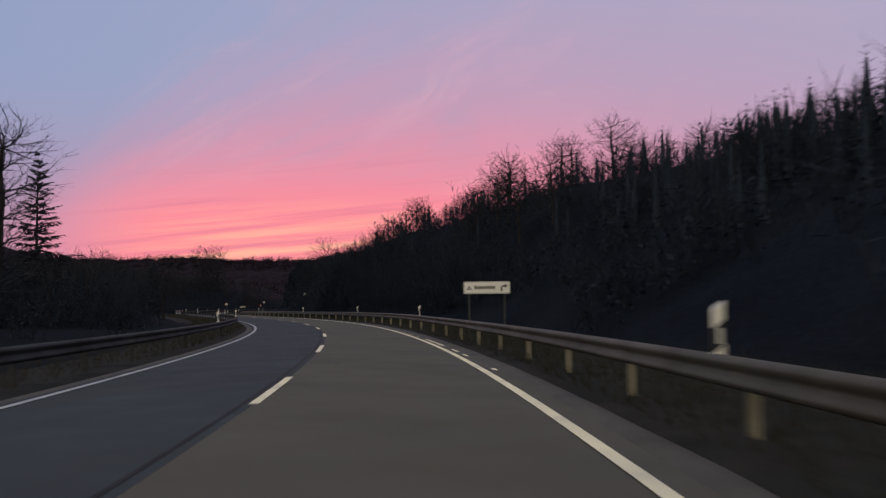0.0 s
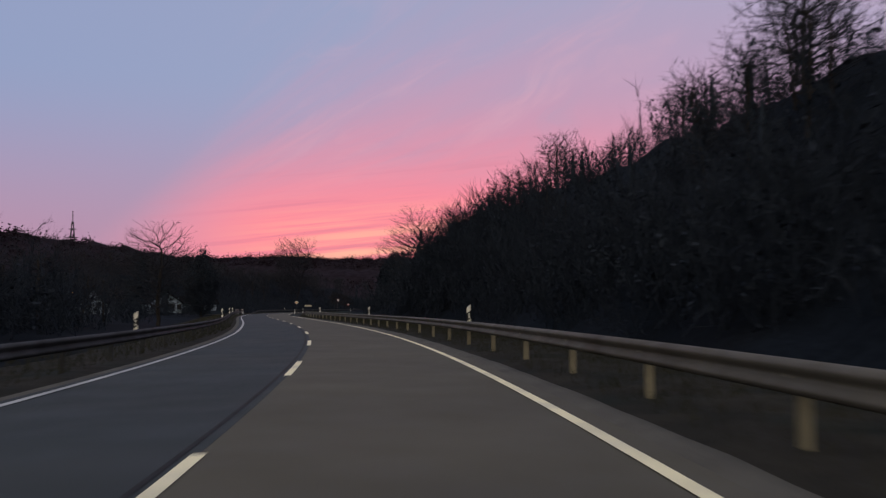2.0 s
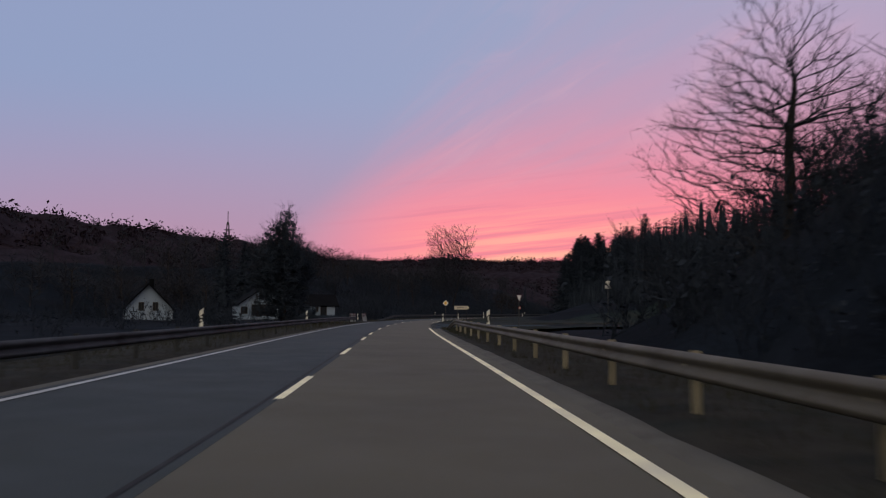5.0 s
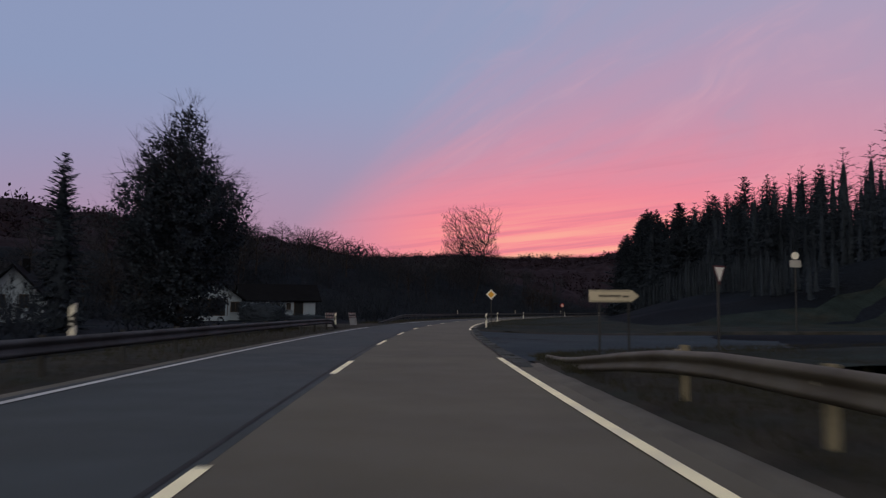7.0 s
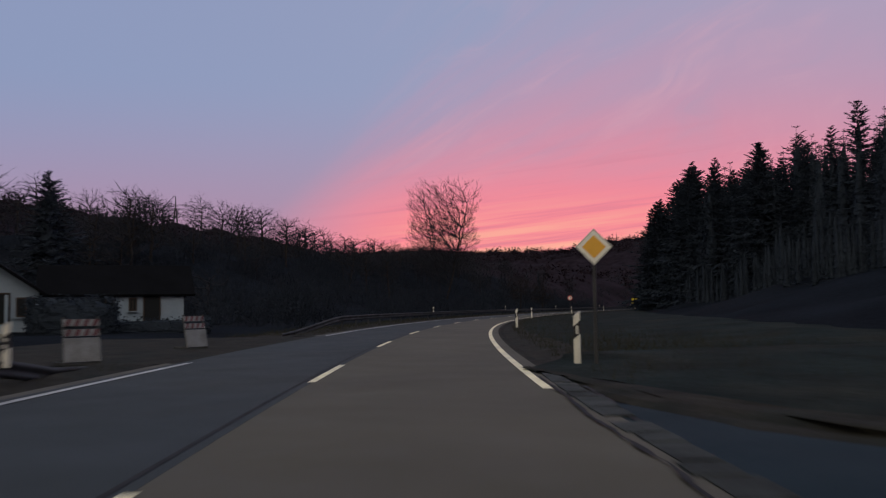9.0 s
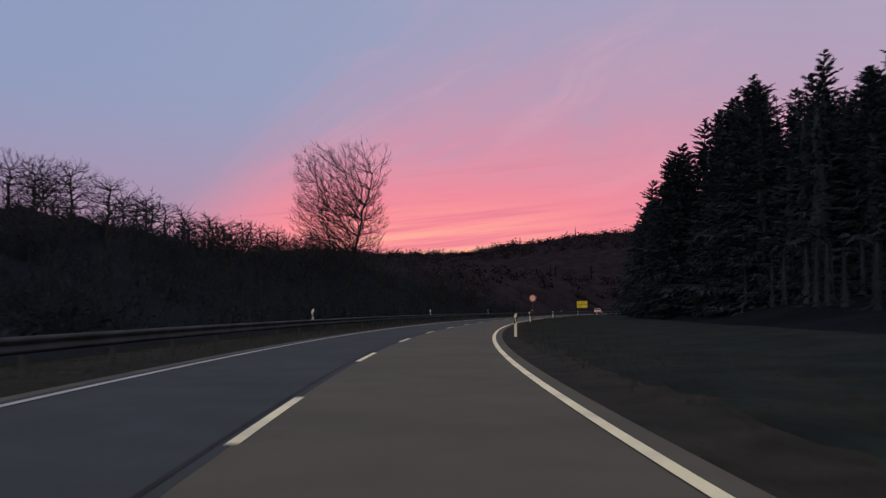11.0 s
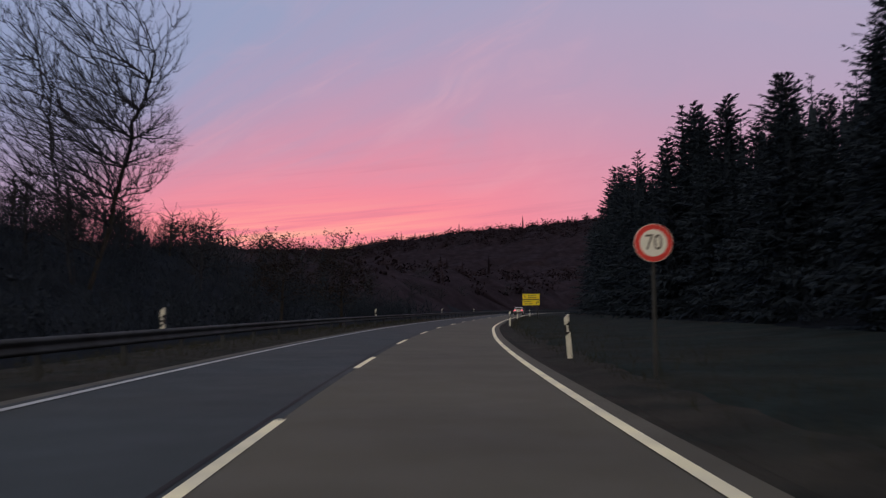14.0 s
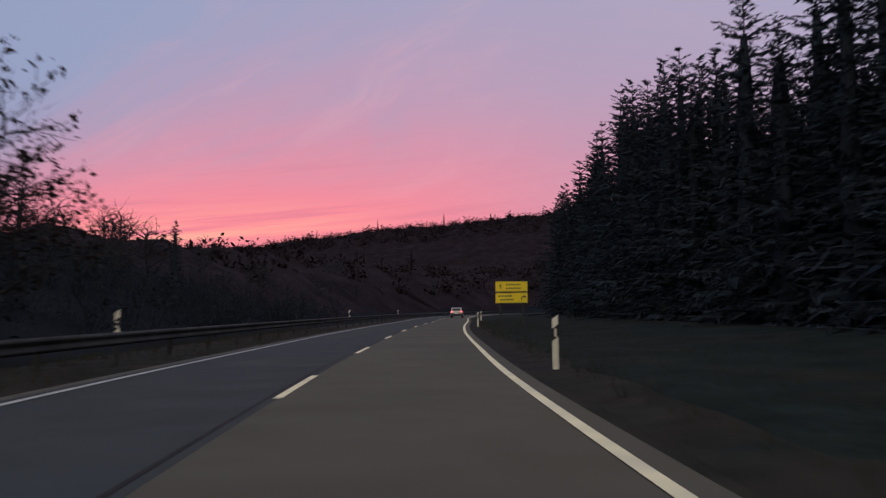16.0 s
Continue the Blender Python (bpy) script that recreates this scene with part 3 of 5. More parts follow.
def bare_tree(seed, height, width=0.85, base=0.22, n=420, stems=1, fan=0.2, bf=0.45, tw=0.014, twigs=2, twig=0.06, vase=0.0, stout=0.02, leaves=0.0, leaf_size=0.16, each=5, lift=0.2):
    """A leafless tree whose limbs fill an uneven crown: coarse wood, fine twigs and, where some hang on, leaves."""
    rng = np.random.default_rng(seed)
    u = rng.normal(0, 1, (n, 3))
    u /= np.linalg.norm(u, axis=1)[:, None]
    lump = 1 + 0.13 * np.sin(u[:, 0] * 4 + seed) * np.sin(u[:, 1] * 5 + 2 * seed) + 0.12 * np.sin(u[:, 2] * 6 + seed)
    u = u * (rng.uniform(0, 1, (n, 1)) ** 0.42) * lump[:, None]
    pinch = 1 - vase * np.clip(0.5 - u[:, 2] * 0.5, 0, 1)
    half = height * (1 - base) / 2
    pts = np.stack([u[:, 0] * pinch * width * height / 2, u[:, 1] * pinch * width * height / 2, height * (1 + base) / 2 + u[:, 2] * half], 1)
    trunk = []
    for k in range(stems):
        ang = k * 2 * math.pi / stems + rng.uniform(0, 0.7)
        lean = np.array([math.cos(ang), math.sin(ang), 0]) * (fan * rng.uniform(0.6, 1.2) if stems > 1 else 0.04)
        off = np.array([math.cos(ang), math.sin(ang), 0]) * 0.03 * height * (stems > 1)
        reach = height * (0.74 if stems == 1 else rng.uniform(0.66, 0.84))
        m = 9
        for i in range(m):
            f = i / (m - 1)
            q = off + np.array([0, 0, -0.3 + (reach + 0.3) * f]) + lean * reach * f + rng.normal(0, 0.006 * height, 3) * (i > 0) * [1, 1, 0.3]
            trunk.append((q, len(trunk) - 1 if i else -1))
    P, par = grow(pts, trunk, bf)
    total = len(P)
    count = np.ones(total)
    for i in range(total - 1, 0, -1):
        if par[i] >= 0:
            count[par[i]] += count[i]
    power = math.log(stout * height / math.sqrt(stems) / tw) / math.log(max(count.max(), 3))
    rad = tw * count ** power
    idx = np.flatnonzero(par >= 0)
    a, b = P[par[idx]], P[idx]
    ra, rb = np.minimum(rad[par[idx]], rad[idx] * 1.35), rad[idx]
    mid = (a + b) / 2 + rng.normal(0, 0.07, a.shape) * np.linalg.norm(b - a, axis=1)[:, None]
    rm = (ra + rb) / 2
    bend = (np.linalg.norm(b - a, axis=1) > 0.05 * height) & (rb < stout * height * 0.4)
    S = np.concatenate([np.c_[a, b, ra, rb][~bend], np.c_[a, mid, ra, rm][bend], np.c_[mid, b, rm, rb][bend]])
    coarse = S[:, 7] > 0.3 * stout * height
    end = np.repeat(np.flatnonzero((count < 7) & (par >= 0)), twigs)
    d = P[end] - P[par[end]]
    d = d / (np.linalg.norm(d, axis=1)[:, None] + 1e-9) + rng.normal(0, 0.42, d.shape) + [0, 0, lift]
    d /= np.linalg.norm(d, axis=1)[:, None]
    ln = twig * height * rng.uniform(0.5, 1.3, (len(end), 1))
    start = P[par[end]] + (P[end] - P[par[end]]) * rng.uniform(0.2, 1, (len(end), 1))
    tips = np.c_[start, start + d * ln, np.full(len(end), tw * 0.7), np.full(len(end), tw * 0.2)]
    thin = S[:, 7] < tw * 1.6
    wood = weld(frustums(S[~coarse & ~thin], 3), slivers(S[thin & ~coarse], rng), slivers(tips, rng))
    dead = None
    if leaves:
        keep = (P[:, 2] > (0.03 if leaves >= 1 else 0.38) * height) & (rng.random(total) < leaves)
        dead = tufts(np.concatenate([P[keep], (start + d * ln)[rng.random(len(end)) < leaves * 0.5]]) if leaves < 1 else P[keep] * [0.86, 0.86, 0.93], rng, leaf_size, each)
    return frustums(S[coarse], 5), wood, dead


def tufts(places, rng, size, each):
    """Small folded leaves scattered round places."""
    n = len(places) * each
    P = np.repeat(places, each, 0) + rng.normal(0, size * 0.9, (n, 3))
    a = rng.normal(0, 1, (n, 3))
    a /= np.linalg.norm(a, axis=1)[:, None]
    b = np.cross(a, rng.normal(0, 1, (n, 3)))
    b /= np.linalg.norm(b, axis=1)[:, None]
    c = np.cross(a, b)
    s = size * rng.uniform(0.4, 0.8, (n, 1))
    V = np.stack([P - a * s, P + b * s * 0.55 + c * s * 0.2, P + a * s, P - b * s * 0.55 + c * s * 0.2], 1).reshape(-1, 3)
    i = np.arange(n)[:, None] * 4
    return V, np.concatenate([np.hstack([i, i + 1, i + 2]), np.hstack([i, i + 2, i + 3])])


def conifer(seed, height, girth=0.20, whorls=34, per=7, needles=12, low=0.03, ragged=0.25, power=0.8, heart=0.30):
    """A spruce: a straight stem, tiers of boughs that sink and turn up again, and hanging needled shoots."""
    rng = np.random.default_rng(seed)
    n = 6
    stem = [(0, 0, height * i / n - 0.3 * (i == 0), 0, 0, height * (i + 1) / n, height * 0.013 * (1 - i / n) + 0.012, height * 0.013 * (1 - (i + 1) / n) + 0.012) for i in range(n)]
    bough, A, D, L = [], [], [], []
    for k in range(whorls):
        t = low + (0.99 - low) * (k / (whorls - 1)) ** 0.95
        reach = height * girth * (1 - t) ** power * (0.86 + 0.14 * math.sin(k * 2.1 + seed)) + 0.10
        for j in range(per if t < 0.93 else 5):
            ang = j * 2 * math.pi / per + k * 0.9 + rng.normal(0, 0.22)
            ln = reach * rng.uniform(1 - ragged * 1.5, 1 + ragged)
            rise = -0.32 + 1.05 * t ** 1.6 + rng.normal(0, 0.09)
            out = np.array([math.cos(ang), math.sin(ang), 0])
            a = np.array([0, 0, height * t + rng.normal(0, height * 0.006)])
            m = a + out * ln * 0.55 + np.array([0, 0, rise * ln * 0.6])
            b = a + out * ln + np.array([0, 0, rise * ln * 0.8 + 0.06 * ln])
            r = 0.012 + ln * 0.006
            bough += [(*a, *m, r * 1.4, r), (*m, *b, r, r * 0.3)]
            f = rng.uniform(0.12, 1.0, needles)
            sgn = np.where(np.arange(needles) % 2, 1, -1) * rng.uniform(0.35, 1.05, needles)
            at = np.where((f < 0.55)[:, None], a + (m - a) * (f / 0.55)[:, None], m + (b - m) * ((f - 0.55) / 0.45)[:, None])
            A.append(at)
            D.append(np.stack([np.cos(ang + sgn), np.sin(ang + sgn), -0.55 + 0.75 * t + rng.normal(0, 0.28, needles)], 1))
            L.append((ln * 0.20 * (1.2 - f) + 0.08 + 0.008 * height) * rng.uniform(0.6, 1.25, needles))
    A, D, L = np.concatenate(A), np.concatenate(D), np.concatenate(L)[:, None]
    D /= np.linalg.norm(D, axis=1)[:, None]
    side = np.cross(D, rng.normal(0, 1, D.shape))
    side /= np.linalg.norm(side, axis=1)[:, None]
    w = 0.13 * L + 0.010 * height / 14
    V2 = np.stack([A + side * w, A + D * L, A - side * w], 1).reshape(-1, 3)
    F2 = np.arange(len(A) * 3).reshape(-1, 3)
    core = []
    for k in range(10):
        t = low + (0.80 - low) * k / 10
        r = height * girth * (1 - t) ** power * heart
        core.append((0, 0, height * t, 0, 0, height * (t + 0.14), r, r * 0.5))
    V3, F3 = frustums(core, 9)
    V3 = V3 * np.stack([rng.uniform(0.65, 1.3, len(V3))] * 2 + [np.ones(len(V3))], 1) + np.stack([np.zeros(len(V3))] * 2 + [rng.normal(0, height * 0.014, len(V3))], 1)
    return weld(frustums(stem, 6)), weld((V2, F2), slivers(bough, rng), (V3, F3))


def bush(seed, height, stems=9, twigs=9, sprays=14):
    """A thicket: thin stems, a tangle of twigs and a few withered sprays."""
    rng = np.random.default_rng(seed)
    segs, fine = [], []
    for i in range(stems):
        ang, lean = rng.uniform(0, 2 * math.pi), rng.uniform(0.1, 0.9)
        p = np.array([rng.normal(0, 0.25) * height, rng.normal(0, 0.25) * height, -0.2])
        d = np.array([math.cos(ang) * lean, math.sin(ang) * lean, 1.0])
        ln = height * rng.uniform(0.5, 1.1)
        r = 0.016 + 0.004 * height
        for k in range(3):
            d2 = d + rng.normal(0, 0.18, 3)
            d2 /= np.linalg.norm(d2)
            q = p + d2 * ln / 3
            segs.append((*p, *q, r, r * 0.65))
            for c in range(twigs):
                e = d2 + rng.normal(0, 0.5, 3) + [0, 0, 0.25]
                e /= np.linalg.norm(e)
                s = p + (q - p) * rng.uniform(0, 1)
                fine.append((*s, *(s + e * ln * rng.uniform(0.12, 0.36)), 0.016, 0.005))
            p, r = q, r * 0.65
    c = rng.normal(0, 1, (sprays, 3)) * [0.30, 0.30, 0.18] * height + [0, 0, 0.34 * height]
    c[:, 2] = np.abs(c[:, 2])
    return weld(frustums(segs, 3), slivers(fine, rng), tufts(c, rng, 0.2, 4))


def spread_out(name, shapes, places, mt, label, category):
    """Many plants joined into one mesh: places are rows of x, y, z, size, turn, and which shape."""
    Vs, Fs, off = [], [], 0
    for x, y, z, size, turn, which in places:
        V, F = shapes[int(which) % len(shapes)]
        c, s = math.cos(turn), math.sin(turn)
        W = V * size
        W = np.stack([W[:, 0] * c - W[:, 1] * s + x, W[:, 0] * s + W[:, 1] * c + y, W[:, 2] + z], 1)
        Vs.append(W)
        Fs.append(F + off)
        off += len(V)
    me = np_mesh(name, np.concatenate(Vs), np.concatenate(Fs))
    return tagged(put(name, me, mt), label, category, kind="stuff")


def tree_thing(name, shape, x, y, label, size=1.0, turn=0.0, z=None, group="", crown=None, leaf=None):
    z = float(hills(x, y)[0]) if z is None else z
    m = Matrix.LocRotScale((x, y, z), Euler((0, 0, turn)), (size, size, size))
    t = thing(name, m, label, "tree", group)
    put("trunk", np_mesh("trunk", *shape[0]), M["bark"], t)
    put("crown", np_mesh("crown", *shape[1]), crown or M["twig"], t)
    if len(shape) > 2 and shape[2]:
        put("leaves", np_mesh("leaves", *shape[2]), leaf or M["leaf"], t)
    return t


def at_tree(t, x, y, size, turn):
    return copy_thing(t, Matrix.LocRotScale((x, y, float(hills(x, y)[0]) - 0.1), Euler((0, 0, turn)), (size / t.scale[0],) * 3))


# single trees that stand out against the sky
tree_thing("bare_tree", bare_tree(3, 23.0, 0.86, 0.10, 4200, 5, 0.26, 0.55, 0.022, 3, 0.05, 0.5, 0.02, lift=0.8), -110.0, 345.0, "tall bare many-stemmed tree above the roadside scrub", turn=0.6)
tree_thing("bare_tree", bare_tree(8, 9.4, 0.96, 0.04, 3400, 1, 0.2, 0.4, 0.0070, 3, 0.045, -0.15, 0.026), -24.9, 137.0, "broad bare deciduous tree at the foot of the wooded slope", z=2.4)
tree_thing("bare_tree", bare_tree(21, 8.4, 0.92, 0.16, 2200, 1, 0.2, 0.42, 0.008, 3, 0.05), -40.9, 109.8, "bare deciduous tree behind the crash barrier")
tree_thing("larch", conifer(34, 13.4, 0.36, 24, 7, 26, 0.10, 0.35, 0.95, 0.03), -34.8, 66.6, "slender feathery larch at the wood's edge", crown=M["twig"])
tree_thing("bare_tree", bare_tree(35, 14.5, 0.62, 0.2, 1800, 1, 0.2, 0.42, 0.011), -40.4, 62.6, "bare deciduous tree at the wood's edge")
tree_thing("bare_tree", bare_tree(37, 11.5, 0.5, 0.12, 1500, 1, 0.2, 0.45, 0.010), -22.4, 39.0, "tall narrow bare tree at the wood's edge")
tree_thing("bare_tree", bare_tree(36, 7.0, 0.8, 0.15, 1200, 1, 0.2, 0.42, 0.010), -34.6, 77.0, "small bare tree at the wood's edge")
tree_thing("leafy_tree", bare_tree(41, 6.8, 0.62, 0.15, 520, 1, 0.2, 0.4, 0.010, 2, 0.06, -0.2, 0.016, 0.55, 0.13, 5), -89.2, 339.8, "small tree still holding its brown dead leaves")
tree_thing("leafy_tree", bare_tree(42, 7.2, 0.62, 0.15, 520, 1, 0.2, 0.4, 0.010, 2, 0.06, -0.2, 0.016, 0.55, 0.13, 5), -94.0, 342.6, "small tree still holding its brown dead leaves")
tree_thing("ivy_clad_tree", bare_tree(51, 11.2, 0.52, 0.02, 2000, 1, 0.2, 0.5, 0.009, 4, 0.075, -0.25, 0.02, 1.0, 0.15, 20), -68.3, 177.6, "large tree clad in dense dark ivy beside the road", leaf=M["needles"])
tree_thing("spruce", conifer(52, 8.6, 0.26, 36, 9, 14, 0.02, 0.25), -73.6, 175.6, "dark conifer beside the road", crown=M["needles"])
tree_thing("spruce", conifer(53, 13.6, 0.46, 40, 10, 18, 0.05, 0.25), -114.1, 243.4, "dark conifer at the foot of the wooded ridge", crown=M["needles"])
tree_thing("spruce", conifer(54, 8.5, 0.22, 28, 8, 10, 0.05, 0.25), -105.0, 412.0, "small dark conifer beyond the scrub", crown=M["needles"])

# round-crowned trees in a loose row along the crest of the low ridge
for i, (x, y, h, w) in enumerate(((-149.2, 290.1, 9.6, 0.62), (-144.6, 293.9, 10.1, 0.55), (-142.6, 295.4, 9.6, 0.52), (-140.4, 296.8, 8.6, 0.48), (-136.2, 299.9, 9.1, 0.62),
                                  (-133.2, 301.8, 8.6, 0.60), (-131.0, 303.2, 8.2, 0.5), (-129.5, 304.1, 8.3, 0.5), (-127.6, 305.2, 9.2, 0.58), (-124.4, 306.9, 8.6, 0.62),
                                  (-115.5, 311.3, 7.8, 0.6), (-112.7, 312.6, 7.4, 0.52), (-109.3, 314.0, 7.6, 0.54), (-152.5, 287.5, 8.2, 0.5), (-157.0, 284.0, 10.0, 0.45))):
    tree_thing("bare_tree", bare_tree(160 + i, h, w * 1.15, 0.28, 620, 1 + (i % 3 == 1), 0.18, 0.46, 0.017, 3, 0.07), x, y, "round-crowned bare tree on the crest of the low ridge", turn=i * 1.3, group="bare trees along the crest")

# shapes that the woods are made of
BARE = [bare_tree(100 + i, 10.0, 0.72 + 0.12 * (i % 3), 0.16, 420, 1 + (i % 4 == 3), 0.16, 0.4 + 0.05 * (i % 2), 0.016, 3, 0.08) for i in range(6)]
BARE_RIDGE = [bare_tree(150 + i, 10.0, 0.8 + 0.1 * (i % 3), 0.14, 300, 1 + (i == 2), 0.16, 0.5, 0.026, 3, 0.08) for i in range(5)]
BARE_FAR = [bare_tree(200 + i, 10.0, 0.85, 0.16, 150, 1, 0.2, 0.4, 0.04, 2, 0.11) for i in range(4)]
FIR = [conifer(300 + i, 14.0, 0.28 + 0.03 * (i % 3), 26, 8, 14, 0.03, 0.42, 0.75, 0.15) for i in range(5)]
FIR_NEAR = [conifer(320 + i, 14.0, 0.28 + 0.03 * (i % 3), 30, 8, 26, 0.03, 0.42, 0.75, 0.15) for i in range(4)]
FIR_FAR = [conifer(400 + i, 14.0, 0.37, 17, 7, 6, 0.03, 0.42, 0.75, 0.18) for i in range(3)]
FIR_YOUNG = [conifer(420 + i, 14.0, 0.36, 11, 6, 5, 0.03, 0.42, 0.75, 0.18) for i in range(3)]
BARE_CREST = [bare_tree(220 + i, 10.0, 0.85, 0.16, 85, 1, 0.2, 0.4, 0.05, 2, 0.12) for i in range(4)]
BUSH = [bush(500 + i, 3.0) for i in range(5)]
THICKET = [bush(520 + i, 5.0, 10, 9, 20) for i in range(4)]


def joined(shape):
    return weld(shape[0], shape[1])


def scatter(n, y0, y1, lat0, lat1, size0, size1, seed, bias=1.0):
    """Places beside the road between two stations and two distances from it."""
    g = np.random.default_rng(seed)
    rows = []
    for i in range(n):
        s = station(g.uniform(y0, y1))
        lat = lat0 + (lat1 - lat0) * g.uniform(0, 1) ** bias
        p = on_road(s, lat)
        rows.append([p[0], p[1], 0, g.uniform(size0, size1), g.uniform(0, 6.28), g.integers(0, 50)])
    rows = np.array(rows)
    rows[:, 2] = hills(rows[:, 0], rows[:, 1]) - 0.1
    return rows


def low_crest(rows):
    """Younger growth on the crest of the low ridge, below the taller single trees."""
    lat, yc = beside(rows[:, 0], rows[:, 1])
    young = (lat < -45) & (lat > -90) & (yc > 268) & (yc < 316)
    rows[:, 3] *= np.where(young, 0.5, 1.0)
    return rows


# bare trees on the slope to the right, one by one
firsts = {}


def stand(rows, label, group, shapes):
    for x, y, z, size, turn, which in rows:
        k = int(which) % len(shapes)
        if (k, group) not in firsts:
            firsts[k, group] = tree_thing("bare_tree", shapes[k], x, y, label, size, turn, group=group)
        else:
            at_tree(firsts[k, group], x, y, size, turn)


stand(np.concatenate([scatter(15, 56, 80, 14, 24, 0.42, 0.62, 21), scatter(18, 80, 103, 15, 30, 0.26, 0.40, 43), scatter(14, 103, 119, 14, 25, 0.34, 0.5, 44), scatter(8, 126, 142, 13, 22, 0.22, 0.34, 27)]), "bare deciduous tree on the wooded slope", "bare trees on the slope", BARE)
stand(scatter(26, -10, 60, 18, 30, 0.26, 0.44, 26), "bare deciduous tree on the wooded slope", "bare trees on the slope", BARE)
stand(scatter(40, 25, 135, -44, -15, 0.42, 0.7, 22), "bare deciduous tree at the wood's edge", "bare trees of the wood", BARE)
stand(low_crest(np.concatenate([scatter(40, 228, 285, -62, -38, 0.62, 1.0, 23), scatter(44, 285, 400, -62, -38, 0.4, 0.7, 67)])), "bare deciduous tree on the low ridge", "bare trees along the ridge", BARE_RIDGE)


def clear_of_house(rows):
    """Leaves open ground between the road and the house."""
    a, b = np.array([-92.0, 219.0]), np.array([-66.0, 190.0])
    d = b - a
    t = np.clip(((rows[:, :2] - a) @ d) / (d @ d), 0, 1)
    far = np.hypot(*(rows[:, :2] - a - t[:, None] * d).T)
    return rows[far > 9.5]


def beyond_edge(rows):
    """Keeps what stands inside the plantation's slanting edge."""
    lat, yc = beside(rows[:, 0], rows[:, 1])
    return rows[lat > 15 + 0.26 * np.maximum(291 - yc, 0)]


# spruces at the edge of the plantation
firs = {}
edge_row = beyond_edge(np.concatenate([scatter(26, 292, 332, 15.2, 19, 0.62, 0.82, 24), scatter(44, 330, 405, 15.2, 20, 0.86, 1.1, 28), scatter(46, 220, 262, 15.5, 36, 0.62, 0.8, 25), scatter(52, 258, 294, 15.5, 34, 0.84, 1.02, 29), scatter(12, 284, 299, 15.5, 19, 0.84, 0.98, 48), scatter(16, 405, 440, 15.2, 19, 0.98, 1.2, 52), scatter(10, 385, 420, 15.2, 17.5, 1.15, 1.32, 55), scatter(10, 276, 290, 17.3, 21, 1.0, 1.12, 53)]))
for x, y, z, size, turn, which in edge_row:
    k = int(which) % 4 + (10 if 262 < y < 345 else 0)
    if k not in firs:
        firs[k] = tree_thing("spruce", FIR_NEAR[k - 10] if k > 9 else FIR[k], x, y, "dark spruce at the edge of a plantation", size, turn, group="spruces of the plantation", crown=M["needles"])
    else:
        at_tree(firs[k], x, y, size, turn)

JF = [joined(f) for f in FIR_FAR]
JB = [joined(f) for f in BARE_FAR]
spread_out("spruce_plantation", JF, beyond_edge(np.concatenate([scatter(70, 205, 262, 17, 50, 0.6, 0.8, 31), scatter(60, 258, 295, 17, 45, 0.82, 1.02, 42), scatter(130, 215, 285, 29, 48, 0.42, 0.6, 70), scatter(40, 285, 330, 20, 31, 0.78, 0.96, 73), scatter(45, 295, 345, 17, 50, 0.64, 0.84, 47), scatter(80, 330, 470, 17, 42, 0.95, 1.16, 41), scatter(45, 262, 330, 16.5, 30, 0.62, 0.9, 45), scatter(70, 326, 440, 16.5, 28, 0.65, 0.95, 46), scatter(60, 332, 420, 18, 27, 0.66, 0.86, 78)])), M["needles"], "dense dark spruce plantation on a hillside", "forest")
g = np.random.default_rng(66)
belt = scatter(190, 204, 292, 16, 17, 0.17, 0.27, 66)
yc = beside(belt[:, 0], belt[:, 1])[1]
for row, y in zip(belt, yc):
    row[:2] = on_road(station(y), 16 + 0.12 * max(291 - y, 0) + g.uniform(0, 4.0))[:2]
inner = scatter(130, 212, 292, 16, 17, 0.26, 0.44, 76)
for row, y in zip(inner, beside(inner[:, 0], inner[:, 1])[1]):
    row[:2] = on_road(station(y), 16 + 0.24 * max(291 - y, 0) + g.uniform(0, 6.0))[:2]
belt = np.concatenate([belt, inner])
belt[:, 2] = hills(belt[:, 0], belt[:, 1]) - 0.1
spread_out("young_spruces", [joined(f) for f in FIR_YOUNG], belt, M["needles"], "belt of young dark spruces at the plantation's foot", "forest")
spread_out("wooded_slope", JB, scatter(60, 30, 126, 22, 60, 0.26, 0.42, 32), M["twig"], "bare winter wood on a steep slope", "forest")
spread_out("dark_conifers", [joined(f) for f in FIR_YOUNG], np.concatenate([scatter(300, -40, 58, 16, 34, 0.19, 0.285, 33), scatter(22, 60, 132, 14, 30, 0.18, 0.28, 40)]), M["needles"], "dark conifers among bare trees on a slope", "forest")
spread_out("undergrowth", BUSH, np.concatenate([scatter(280, -30, 143, 10.5, 40, 0.7, 1.3, 34, 1.3), clear_of_house(scatter(170, 0, 190, -44, -9.5, 0.55, 1.1, 35))]), M["scrub"], "tangled leafless undergrowth beneath the trees", "undergrowth")
